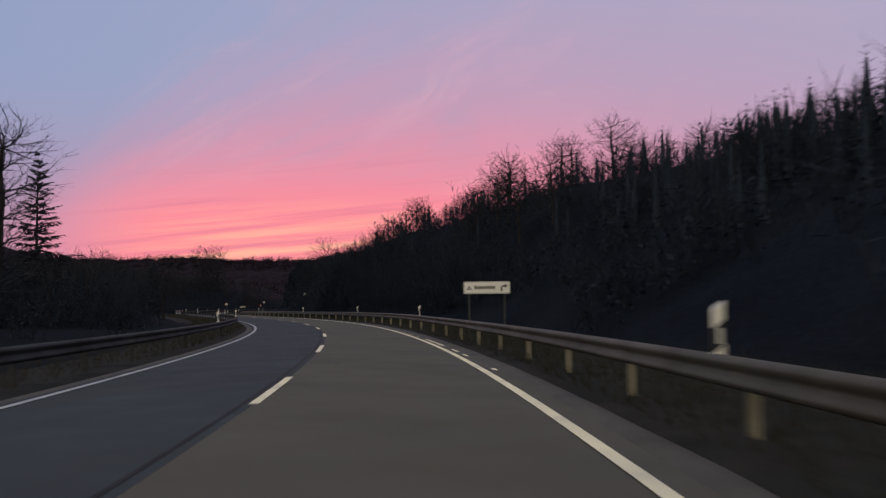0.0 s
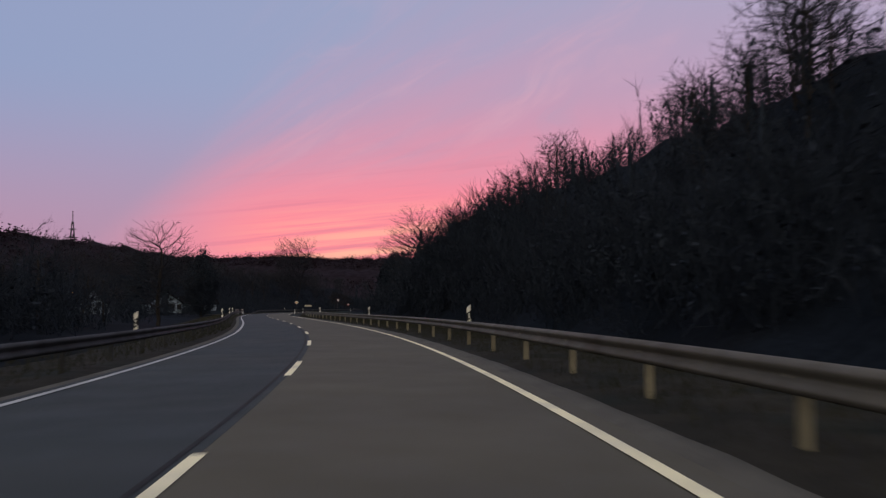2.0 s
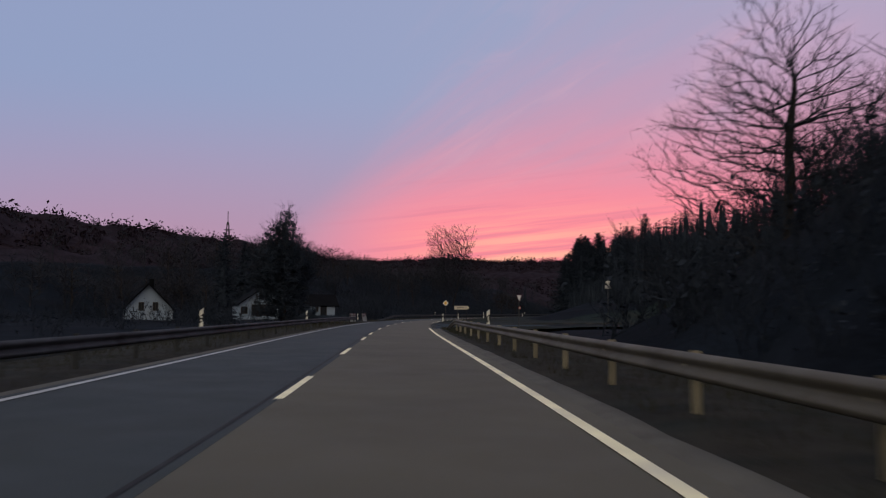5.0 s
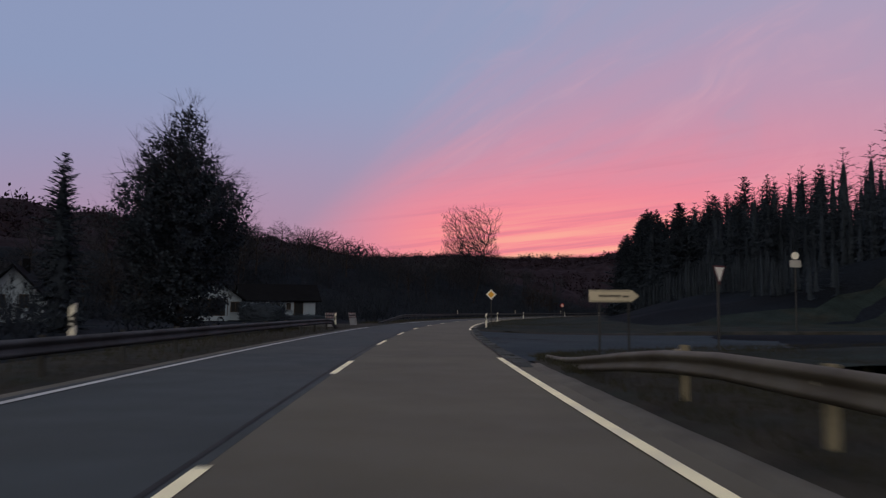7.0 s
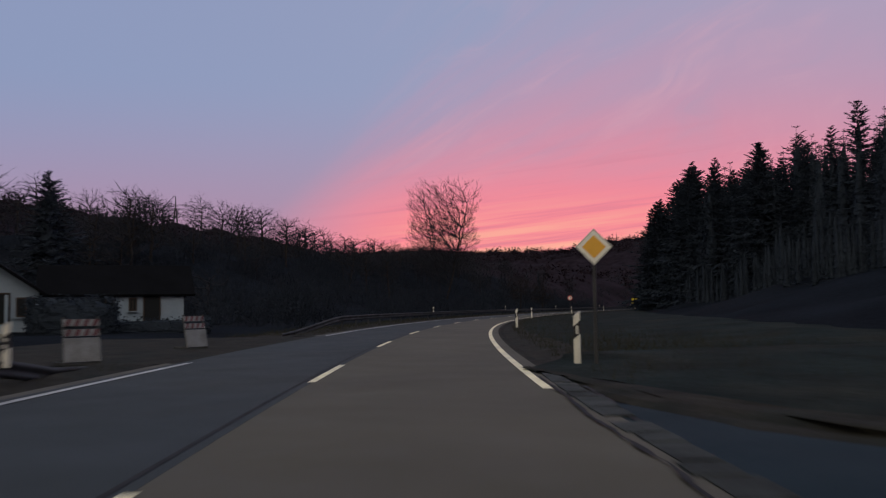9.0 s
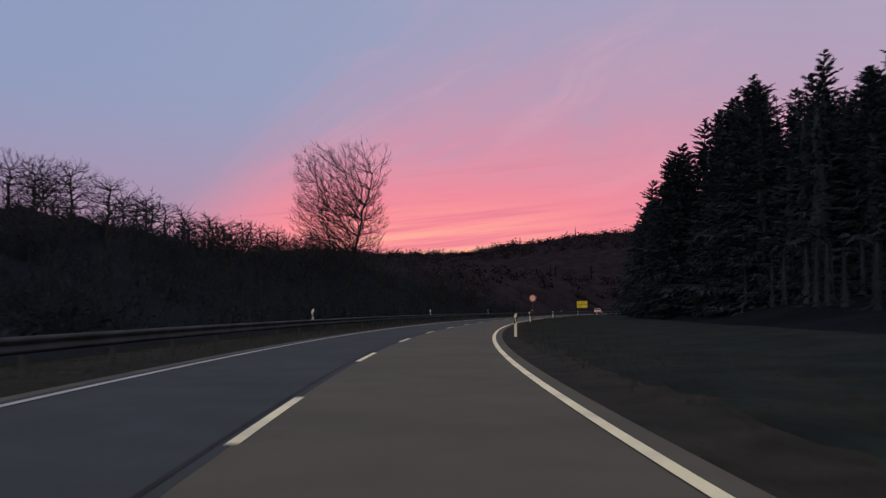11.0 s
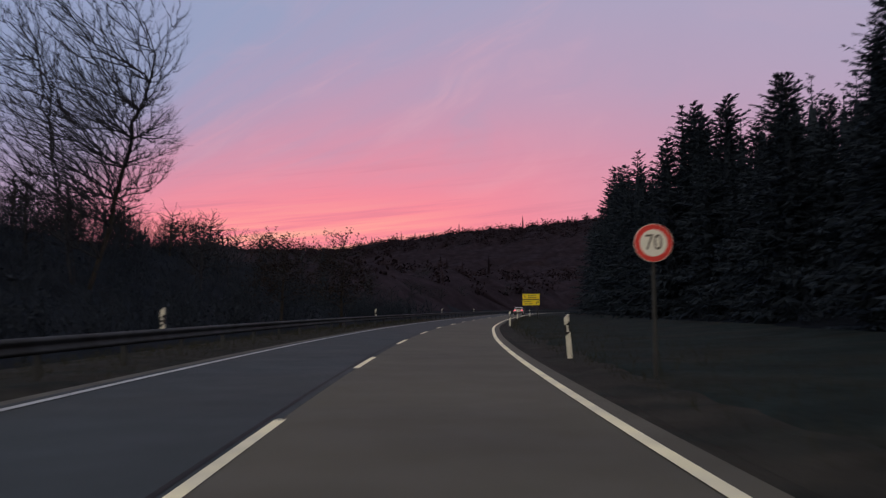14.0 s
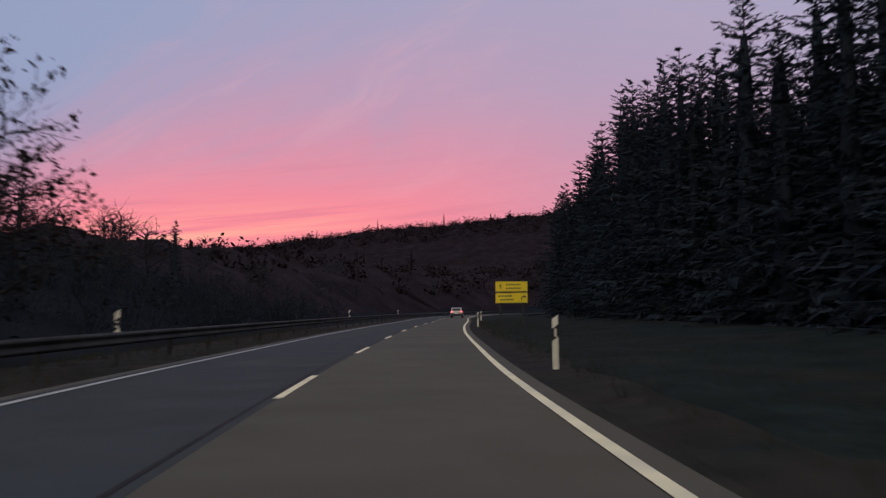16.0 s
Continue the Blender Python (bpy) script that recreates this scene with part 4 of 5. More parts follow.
spread_out("thicket", THICKET, np.concatenate([scatter(80, 62, 126, 12, 26, 0.34, 0.52, 49), scatter(70, -8, 62, 11, 24, 0.36, 0.55, 50), scatter(90, -4, 40, 20, 31, 0.44, 0.62, 79), scatter(130, 0, 70, 18, 34, 0.36, 0.54, 61), scatter(40, 50, 90, -40, -22, 1.0, 1.5, 62), scatter(90, 58, 108, -25, -13, 0.72, 1.08, 68), scatter(60, 100, 117, 10.5, 15, 0.42, 0.62, 54), scatter(70, 94, 112, 11.5, 16, 0.62, 0.95, 65), scatter(100, 102, 111.5, 11, 16, 0.78, 1.0, 75), scatter(90, 60, 106, 10.5, 13.5, 0.6, 0.85, 63), clear_of_house(scatter(60, 232, 330, -40, -16, 0.6, 1.0, 51)), scatter(75, 316, 440, -34, -12, 0.45, 0.85, 56), clear_of_house(scatter(60, 240, 292, -60, -36, 0.5, 0.8, 58)), scatter(30, 292, 335, -60, -36, 0.45, 0.75, 59), scatter(65, 335, 405, -64, -40, 0.6, 0.95, 60), scatter(60, 68, 130, 9.8, 12, 0.3, 0.5, 57), scatter(46, 138, 150, 19.5, 24, 0.45, 0.72, 69), scatter(46, 140, 150, 24.5, 27, 1.3, 1.65, 72), scatter(46, 140, 151, 27, 31, 1.75, 2.3, 80)]), M["scrub"], "tall dark leafless thicket on the slopes", "undergrowth")
spread_out("roadside_scrub", BUSH, np.concatenate([clear_of_house(scatter(310, 214, 430, -50, -10, 0.7, 1.3, 36, 1.2)), beyond_edge(scatter(100, 240, 430, 14.8, 30, 0.5, 1.0, 37))]), M["scrub"], "dark leafless scrub along the road", "undergrowth")
spread_out("left_wood", JB, np.concatenate([scatter(60, 10, 150, -80, -26, 0.5, 0.78, 38), low_crest(scatter(75, 225, 470, -80, -24, 0.5, 0.85, 39))]), M["twig"], "bare winter wood on a low ridge", "forest")


g = np.random.default_rng(91)
crest = np.stack([g.uniform(-270, -125, 170), g.uniform(120, 430, 170), np.zeros(170), g.uniform(0.42, 0.75, 170), g.uniform(0, 6.28, 170), g.integers(0, 50, 170)], 1)
crest[:, 2] = hills(crest[:, 0], crest[:, 1]) + 1.0
crest = np.concatenate([crest, scatter(110, 380, 560, -110, -22, 0.36, 0.66, 92)])
spread_out("ridge_wood", [joined(f) for f in BARE_CREST], low_crest(crest), M["twig"], "bare trees along the crest of the valley side", "forest")


def canopy(x0, x1, y0, y1, step, high, seed):
    """The closed roof of a far wood: an uneven sheet of crowns over the hill."""
    g = np.random.default_rng(seed)
    xs, ys = np.arange(x0, x1, step), np.arange(y0, y1, step)
    X, Y = np.meshgrid(xs, ys)
    X, Y = X.ravel() + g.uniform(-0.4, 0.4, X.size) * step, Y.ravel() + g.uniform(-0.4, 0.4, X.size) * step
    lat = beside(X, Y)[0]
    rim = smooth_step(0, 25, X - x0) * smooth_step(0, 25, x1 - X)
    rim = rim * smooth_step(0, 25, Y - y0) * smooth_step(0, 25, y1 - Y) * smooth_step(18, 34, np.abs(lat))
    swell = 0.75 + 0.2 * np.sin(X / 9.0 + 2 * np.sin(Y / 13.0)) + 0.15 * np.sin(X / 4.3 + Y / 5.1)
    Z = hills(X, Y) - 1.0 + rim * high * (swell + g.uniform(-0.22, 0.22, X.size))
    nx = len(xs)
    i = (np.arange(len(ys) - 1)[:, None] * nx + np.arange(nx - 1)).ravel()
    return (np.stack([X, Y, Z], 1), np.stack([i, i + 1, i + nx + 1, i + nx], 1)), (X, Y, Z, rim)


def far_woods():
    """Closed crowns on the ridges with tree tops rising out of them."""
    g = np.random.default_rng(77)
    shapes = []
    for i in range(6):
        q = np.random.default_rng(600 + i)
        c = q.normal(0, 1, (20, 3))
        c /= np.linalg.norm(c, axis=1)[:, None]
        c *= q.uniform(0.4, 1.0, (20, 1)) * [2.0, 2.0, 1.6 + 0.5 * (i % 3)]
        c[:, 2] += 0.3
        shapes.append(weld(tufts(c, q, 0.85, 2), slivers([(0, 0, -3, *p, 0.2, 0.03) for p in c[::4]], q)))
    shapes.append(joined(conifer(610, 7.0, 0.24, 12, 6, 3, 0.05, 0.35)))
    Vs, Fs, off = [], [], 0
    for x0, x1, y0, y1, step, high, n, seed, big in ((-640, 420, 900, 1400, 9.0, 7.0, 2100, 1, 1.9), (-260, 330, 440, 800, 6.0, 5.0, 1000, 2, 1.3), (-340, -150, 120, 580, 4.5, 5.5, 700, 3, 1.3)):
        sheet, (X, Y, Z, rim) = canopy(x0, x1, y0, y1, step, high, seed)
        V, F = weld(sheet)
        Vs.append(V), Fs.append(F + off)
        off += len(V)
        near = rim > 0.9
        if seed == 1:
            ring = np.hypot(X + 80, Y - 330)
            near = near & (ring > 850) & (ring < 1030)
        if seed == 2:
            near = near & (X < 120)
        pool = np.flatnonzero(near)
        pick = g.choice(pool, n, replace=n > len(pool))
        for k in pick:
            which = 6 if g.random() < 0.01 else g.integers(0, 6)
            V, F = shapes[which]
            size, turn = big * g.uniform(0.65, 1.25), g.uniform(0, 6.28)
            c, s = math.cos(turn) * size, math.sin(turn) * size
            Vs.append(np.stack([V[:, 0] * c - V[:, 1] * s + X[k] + g.normal(0, step * 0.3), V[:, 0] * s + V[:, 1] * c + Y[k] + g.normal(0, step * 0.3), V[:, 2] * size + Z[k]], 1))
            Fs.append(F + off)
            off += len(V)
    tagged(put("far_woods", np_mesh("far_woods", np.concatenate(Vs), np.concatenate(Fs)), M["far"]), "distant wooded ridges against the sunset", "forest", kind="stuff")


def lattice_mast():
    """A tall lattice mast on the far ridge."""
    z = float(hills(-410, 684)[0])
    t = thing("lattice_mast", pose(-410, 684, z, 0, 0, 20), "tall grey lattice mast on the distant ridge", "mast")
    segs, h = [], 70.0 - z
    for k in range(9):
        a, b = k / 9, (k + 1) / 9
        wa, wb = 3.0 * (1 - a) + 0.5, 3.0 * (1 - b) + 0.5
        for i in range(4):
            u, v = ((-1, -1), (1, -1), (1, 1), (-1, 1))[i], ((1, -1), (1, 1), (-1, 1), (-1, -1))[i]
            segs.append((u[0] * wa, u[1] * wa, h * a, u[0] * wb, u[1] * wb, h * b, 0.3, 0.3))
            segs.append((u[0] * wa, u[1] * wa, h * a, v[0] * wb, v[1] * wb, h * b, 0.16, 0.16))
    put("lattice", np_mesh("lattice", *frustums(segs, 4)), M["pole"], t)
    part("aerial", tube(0.3, 9.0, (0, 0, h + 4)), M["pole"], t)
    for zz in (0.7, 0.86):
        part("crossarm", box(9.0 if zz < 0.8 else 6.0, 0.6, 0.6, (0, 0, h * zz), 0.1), M["pole"], t)


lattice_mast()
far_woods()


# ---- crash barriers ----
def beam_profile():
    """The W section of the rail, road side to the left."""
    pts = [(0.0, 0.155), (0.02, 0.165), (0.045, 0.15), (0.08, 0.115), (0.083, 0.085), (0.05, 0.045), (0.02, 0.015), (0.015, 0.0), (0.02, -0.015), (0.05, -0.045), (0.083, -0.085), (0.08, -0.115), (0.045, -0.15), (0.02, -0.165), (0.0, -0.155)]
    inner = [(x - 0.006, z) for x, z in pts[::-1]]
    return [(x, z * 0.88) for x, z in pts + inner]


def beam(stops, side):
    """The rail swept along rows (station, lateral, height of its middle). side: +1 right of the road."""
    prof = beam_profile()
    k = len(prof)
    V, F = [], []
    for s, lat, zc in stops:
        for dx, dz in prof:
            V.append(on_road(s, lat - side * dx, zc + dz))
    n = len(stops)
    for i in range(n - 1):
        for j in range(k):
            a, b = i * k + j, i * k + (j + 1) % k
            F.append((a, b, b + k, a + k))
    return np_mesh("beam", np.array(V), np.array(F))


def channel():
    """A C-shaped steel post."""
    pts = [(-0.05, -0.03), (0.05, -0.03), (0.05, -0.02), (-0.042, -0.02), (-0.042, 0.02), (0.05, 0.02), (0.05, 0.03), (-0.05, 0.03)]
    bm = bmesh.new()
    lo = [bm.verts.new((y, x, -0.15)) for x, y in pts]
    hi = [bm.verts.new((y, x, 0.69)) for x, y in pts]
    bm.faces.new(lo[::-1]), bm.faces.new(hi)
    for i in range(8):
        bm.faces.new((lo[i], lo[(i + 1) % 8], hi[(i + 1) % 8], hi[i]))
    me = bpy.data.meshes.new("post")
    bm.to_mesh(me)
    bm.free()
    return me


POST = channel()
SPACER = bpy.data.meshes.new("spacer")
block = box(0.10, 0.07, 0.20, (0, 0, 0), 0.0)
block.to_mesh(SPACER)
block.free()


POSTS, SPACERS = {}, {}
for key in ("zinc_post", "zinc_unlit"):
    for store, mesh in ((POSTS, POST), (SPACERS, SPACER)):
        store[key] = mesh.copy()
        store[key].materials.append(M[key])


def guard_rail(y0, y1, lat, dip0, dip1, label, flare=0.5, high=0.575, steel=("zinc", "zinc_post")):
    side = 1 if lat > 0 else -1
    s0, s1 = station(y0), station(y1)
    t = thing("guard_rail", Matrix(), label, "crash barrier")
    sink = lambda q: (0.04 if side > 0 else 0.065 * (y0 < 0)) * float(smooth_step(station(70), station(108), q))
    stops = []
    for s in np.r_[np.arange(s0, s1, 2.0), s1]:
        low = 0.0
        if dip0:
            low = max(low, 1 - (s - s0) / dip0)
        if dip1:
            low = max(low, 1 - (s1 - s) / dip1)
        low = float(smooth_step(0, 1, np.array([max(low, 0)]))[0])
        stops.append((s, lat + side * flare * low, high - (high + 0.045) * low - sink(s)))
    put("beam", beam(stops, side), M[steel[0]], t)
    first = 71.4 if y0 < 0 else s0
    for s in first + 3.9 * np.arange(-20, 130):
        if not s0 + (dip0 or 0) * 0.7 < s < s1 - (dip1 or 0) * 0.6:
            continue
        p = on_road(s, lat + side * 0.11)
        at = pose(p[0], p[1], p[2] + high - 0.575, 0, 0, heading(s) + (90 if side > 0 else -90))
        post = put("post", POST, None, t, at)
        post.data = POSTS[steel[1]]
        q = on_road(s, lat + side * 0.03)
        spacer = put("spacer", SPACER, None, t, pose(q[0], q[1], high + q[2] - sink(s), 0, 0, heading(s)))
        spacer.data = SPACERS[steel[1]]
    return t


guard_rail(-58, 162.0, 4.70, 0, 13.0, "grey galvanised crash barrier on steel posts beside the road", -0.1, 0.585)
# both left barriers take the shaded steel colour
guard_rail(-58, 195.3, -4.62, 0, 7.0, "crash barrier on posts, steel coloured dark as outside the headlights", high=0.57, steel=("zinc_unlit", "zinc_unlit"))
guard_rail(214, 560, -4.95, 12.0, 0, "crash barrier along the bend, steel coloured dark as outside headlights", steel=("zinc_unlit", "zinc_unlit"))


# ---- delineator posts ----
def delineator(x, y, turn, left, z=0.0, foot=-0.3, lean=0.0):
    """White roadside post with a slanted top, black band and reflectors."""
    label = "white plastic delineator post with black band and two round reflectors" if left else "white plastic delineator post with black band and tall reflector"
    t = thing("delineator_post", pose(x, y, z, 0, lean, turn), label, "road post", "delineator posts along the road")
    for key, outline, z0, z1, mt in (("body", 0, foot, 0.56, "plastic"), ("band", 0.002, 0.56, 0.79, "black"), ("head", 0, 0.79, 0.96, "plastic")):
        bm = bmesh.new()
        w, d = 0.06 + outline, 0.055 + outline
        pts = [(-w, -d * 0.6), (-w * 0.4, -d), (w * 0.4, -d), (w, -d * 0.6), (w * 0.8, d * 0.4), (0, d), (-w * 0.8, d * 0.4)]
        lo = [bm.verts.new((px, py, z0 + (0.05 * px / w if key != "body" else 0))) for px, py in pts]
        hi = [bm.verts.new((px, py, z1 + 0.05 * px / w)) for px, py in pts]
        bm.faces.new(lo[::-1]), bm.faces.new(hi)
        for i in range(7):
            bm.faces.new((lo[i], lo[(i + 1) % 7], hi[(i + 1) % 7], hi[i]))
        bmesh.ops.recalc_face_normals(bm, faces=bm.faces[:])
        part(key, bm, M[mt], t)
    if left:
        for z in (0.625, 0.725):
            part("reflector", tube(0.032, 0.012, (0, -0.061, z), 12, turn=Matrix.Rotation(radians(90), 4, "X")), M["reflector"], t, "round white reflector")
    else:
        part("reflector", box(0.05, 0.012, 0.15, (0, -0.061, 0.675), 0.003), M["reflector"], t, "tall white reflector")
    return t


for y in (8.0, 42.1, 68.0, 98.2, 133.0):
    p = on_road(station(y), 4.72)
    delineator(p[0], p[1], heading(station(y)), False, p[2] + 0.22, 0.42)
for x, y in ((-58.41, 194.9), (-66.2, 223.0), (-73.05, 257.6), (-76.8, 300.1), (-77.7, 338.2), (-76.4, 379.0), (-74.0, 410.0)):
    delineator(x, y, heading(station(y)), False, lean=-4.5 if 299 < y < 301 else 0.0)
for y in (39.9, 67.2, 98.1, 129.3, 156.7, 258.4, 301.0, 341.5, 385.7, 428.0):
    p = on_road(station(y), -4.66 if y < 200 else -5.0)
    delineator(p[0], p[1], heading(station(y)), True, p[2] + 0.22, 0.40)


p = on_road(station(191.5), -4.70)
delineator(p[0], p[1], heading(station(191.5)), True, p[2] - 0.03, 0.30)


# ---- signs ----
def arrow_up(cx, cz, h, bm=None, bend=False):
    """An arrow, straight up or up and then to the right."""
    w = h * 0.09
    if not bend:
        bm = prism([(cx - w, cz - h / 2), (cx + w, cz - h / 2), (cx + w, cz + h * 0.3), (cx - w, cz + h * 0.3)], -0.019, -0.014, bm)
        return prism([(cx - h * 0.34, cz + h * 0.08), (cx, cz + h * 0.5), (cx + h * 0.34, cz + h * 0.08), (cx + h * 0.2, cz + h * 0.08), (cx, cz + h * 0.3), (cx - h * 0.2, cz + h * 0.08)], -0.0195, -0.0145, bm)
    pts = [(cx - h * 0.38, cz - h / 2), (cx - h * 0.2, cz - h / 2), (cx - h * 0.2, cz - h * 0.02), (cx - h * 0.08, cz + h * 0.1), (cx + h * 0.16, cz + h * 0.1), (cx + h * 0.16, cz - h * 0.12), (cx + h * 0.5, cz + h * 0.2), (cx + h * 0.16, cz + h * 0.5), (cx + h * 0.16, cz + h * 0.3), (cx - h * 0.12, cz + h * 0.3), (cx - h * 0.38, cz + h * 0.05)]
    return prism(pts, -0.019, -0.014, bm)


def plate(w, h, mt, parent, name="panel", z=0.0, label="", rim=None):
    """A sheet with rounded corners and a thin dark border line."""
    def outline(a, b, r):
        pts = []
        for sx, sz, a0 in ((1, 1, 0), (-1, 1, 90), (-1, -1, 180), (1, -1, 270)):
            for k in range(5):
                q = radians(a0 + k * 22.5)
                pts.append((sx * (a / 2 - r) + r * math.cos(q), z + sz * (b / 2 - r) + r * math.sin(q)))
        return pts
    panel = part(name, prism(outline(w, h, 0.04), -0.010, 0.012), mt, parent, label)
    if rim:
        part("border", prism(outline(w - 0.03, h - 0.03, 0.035), -0.0125, -0.0085), rim, panel, "dark border line")
        part("face", prism(outline(w - 0.06, h - 0.06, 0.03), -0.0145, -0.0105), mt, panel)
    return panel


def white_board(x, y, z, turn, w, h, label):
    t = thing("direction_sign", pose(x, y, 0, 0, 0, turn), label, "road sign")
    p = plate(w, h, M["sign_white"], t, z=z, rim=M["ink"])
    part("arrow", arrow_up(w * 0.36, z, h * 0.62, None, True), M["ink"], p, "black arrow bending right")
    bars = None
    x0 = -w * 0.27
    for k, (bw, bh) in enumerate(((0.09, 0.13), (0.06, 0.10), (0.05, 0.12), (0.09, 0.09), (0.05, 0.13), (0.07, 0.09), (0.06, 0.09), (0.07, 0.13), (0.06, 0.10), (0.05, 0.09), (0.08, 0.12))):
        bars = box(bw * 0.8, 0.004, bh, (x0 + bw / 2, -0.0165, z - 0.02 + bh * 0.2), 0, bars)
        x0 += bw
    part("lettering", bars, M["ink"], p, "row of dark bars")
    icon = box(0.18, 0.004, 0.03, (-w * 0.38, -0.0165, z - 0.05))
    icon = prism([(-w * 0.38 - 0.06, z - 0.02), (-w * 0.38 + 0.06, z - 0.02), (-w * 0.38, z + 0.07)], -0.0185, -0.0145, icon)
    part("symbol", icon, M["ink"], p, "small dark symbol")
    for sx in (-0.38, 0.38):
        part("post", tube(0.038, z + h / 2 + 0.2, (sx * w, 0.052, (z + h / 2) / 2 - 0.1)), M["pole"], t)
    return t


def arrow_board():
    t = thing("direction_sign", pose(-44.87, 160.95, 0, 0, 0, 14), "white arrow-shaped direction sign pointing along the side road", "road sign")
    w, h, z = 1.02, 0.255, 1.43
    pts = [(-w / 2, z - h / 2), (w / 2 - 0.16, z - h / 2), (w / 2, z), (w / 2 - 0.16, z + h / 2), (-w / 2, z + h / 2)]
    p = part("panel", prism(pts, -0.012, 0.012), M["sign_cream"], t)
    for zz in (-1, 1):
        part("border", box(w - 0.2, 0.004, 0.014, (-0.08, -0.0145, z + zz * (h / 2 - 0.022))), M["ink"], p)
    bars, x0 = None, -0.32
    for bw in (0.07, 0.05, 0.06, 0.05, 0.07, 0.05, 0.06, 0.05):
        bars = box(bw * 0.8, 0.004, 0.05, (x0 + bw / 2, -0.0145, z), 0, bars)
        x0 += bw
    part("lettering", bars, M["ink"], p, "row of dark bars")
    part("symbol", box(0.13, 0.004, 0.04, (0.24, -0.0145, z - 0.01), 0.0), M["ink"], p)
    # posts in the shaded steel colour, so they stay dim
    for sx in (-0.3, 0.3):
        part("post", tube(0.022, z + 0.25, (sx, 0.035, (z + 0.25) / 2 - 0.1)), M["zinc_unlit"], t)


def priority_sign():
    t = thing("priority_sign", pose(-58.05, 194.77, 0, 0, 0, heading(station(193)) - 4), "white and amber diamond priority sign on a pole", "road sign")
    z, r = 2.13, 0.325
    dia = lambda k: [(0, z - k), (k, z), (0, z + k), (-k, z)]
    p = part("panel", prism(dia(r), -0.010, 0.010), M["sign_white"], t)
    part("border", prism(dia(r - 0.012), -0.0125, -0.0085), M["ink"], p)
    part("face", prism(dia(r - 0.024), -0.0145, -0.0105), M["sign_white"], p)
    part("centre", prism(dia(r * 0.64), -0.0165, -0.0125), M["sign_gold"], p, "amber inner square")
    part("pole", tube(0.03, z + 0.35, (0, 0.042, (z + 0.35) / 2 - 0.2)), M["pole"], t)


def letters(text, size):
    cu = bpy.data.curves.new("digits", "FONT")
    cu.body, cu.size, cu.align_x, cu.align_y, cu.extrude = text, size, "CENTER", "CENTER", 0.002
    tmp = bpy.data.objects.new("digits", cu)
    scene.collection.objects.link(tmp)
    me = bpy.data.meshes.new_from_object(tmp.evaluated_get(bpy.context.evaluated_depsgraph_get()))
    bpy.data.objects.remove(tmp)
    return me


def speed_sign():
    t = thing("speed_sign", pose(-75.95, 294.1, 0, 0, 0, 1), "round white speed limit sign with red ring, reading 70", "road sign")
    z = 2.13
    up = Matrix.Rotation(radians(90), 4, "X")
    p = part("panel", tube(0.30, 0.02, (0, 0, z), 40, turn=up), M["sign_white"], t)
    part("ring", tube(0.292, 0.004, (0, -0.0125, z), 40, turn=up), M["sign_red"], p, "red ring")
    part("face", tube(0.212, 0.004, (0, -0.0165, z), 40, turn=up), M["sign_white"], p)
    put("digits", letters("70", 0.30), M["ink"], p, Matrix.Translation((0, -0.021, z)) @ up @ Matrix.Diagonal((0.92, 1.15, 1, 1)))
    part("pole", tube(0.03, z + 0.4, (0, 0.045, (z + 0.4) / 2 - 0.25)), M["pole"], t)


def yield_sign():
    t = thing("yield_sign", pose(-43.25, 170.0, 0.0, 0, 0, 62), "white triangular give-way sign with red border on a pole", "road sign")
    z = 2.29
    tri = lambda k: [(0, z - k), (k * 0.87, z + k * 0.5), (-k * 0.87, z + k * 0.5)]
    # border in the dark red: being out of the beam is put into its colour
    p = part("panel", prism(tri(0.39), -0.010, 0.010), M["board_red"], t)
    part("face", prism(tri(0.29), -0.0135, -0.0105), M["sign_white"], p)
    part("pole", tube(0.03, z + 0.3, (0, 0.042, (z + 0.3) / 2 - 0.2)), M["pole"], t)


def round_sign():
    t = thing("round_sign", pose(-40.5, 195.3, -0.2, 0, 0, 18), "small round white sign above a grey plate on a pole", "road sign")
    up = Matrix.Rotation(radians(90), 4, "X")
    part("panel", tube(0.21, 0.02, (0, 0, 4.45), 28, turn=up), M["sign_white"], t)
    part("plate", box(0.62, 0.02, 0.40, (0, 0, 4.0), 0.004), M["back"], t, "grey plate")
    part("pole", tube(0.035, 5.0, (0, 0.05, 2.25)), M["pole"], t)


def yellow_boards():
    t = thing("direction_sign", pose(-75.2, 369.4, 0, 0, 0, -4), "two yellow direction boards one above the other on posts", "road sign")
    w, h = 1.76, 0.56
    for z, bend in ((2.36, False), (1.74, True)):
        p = plate(w, h, M["sign_yellow"], t, z=z, rim=M["ink"], label="yellow board")
        if bend:
            part("arrow", arrow_up(w * 0.36, z, 0.30, None, True), M["ink"], p)
        else:
            part("arrow", arrow_up(-w * 0.34, z, 0.26), M["ink"], p)
        for row in (-1, 1):
            bars = None
            x0 = -0.30 if not bend else -0.72 + 0.1 * (row < 0)
            for bw in (0.10, 0.07, 0.09, 0.06, 0.10, 0.08, 0.07, 0.09, 0.06)[: 8 if bend else 9]:
                bars = box(bw * 0.75, 0.004, 0.085, (x0 + bw / 2, -0.0165, z + row * 0.10), 0, bars)
                x0 += bw + 0.01
            part("lettering", bars, M["ink"], p, "row of dark bars")
    for sx in (-0.62, 0.62):
        part("post", tube(0.045, 3.0, (sx, 0.06, 1.2)), M["pole"], t)


white_board(0.03, 31.0, 1.76, 4.0, 1.64, 0.43, "white direction sign with black border and bent arrow on two posts")
arrow_board()
priority_sign()
speed_sign()
yield_sign()
round_sign()
yellow_boards()


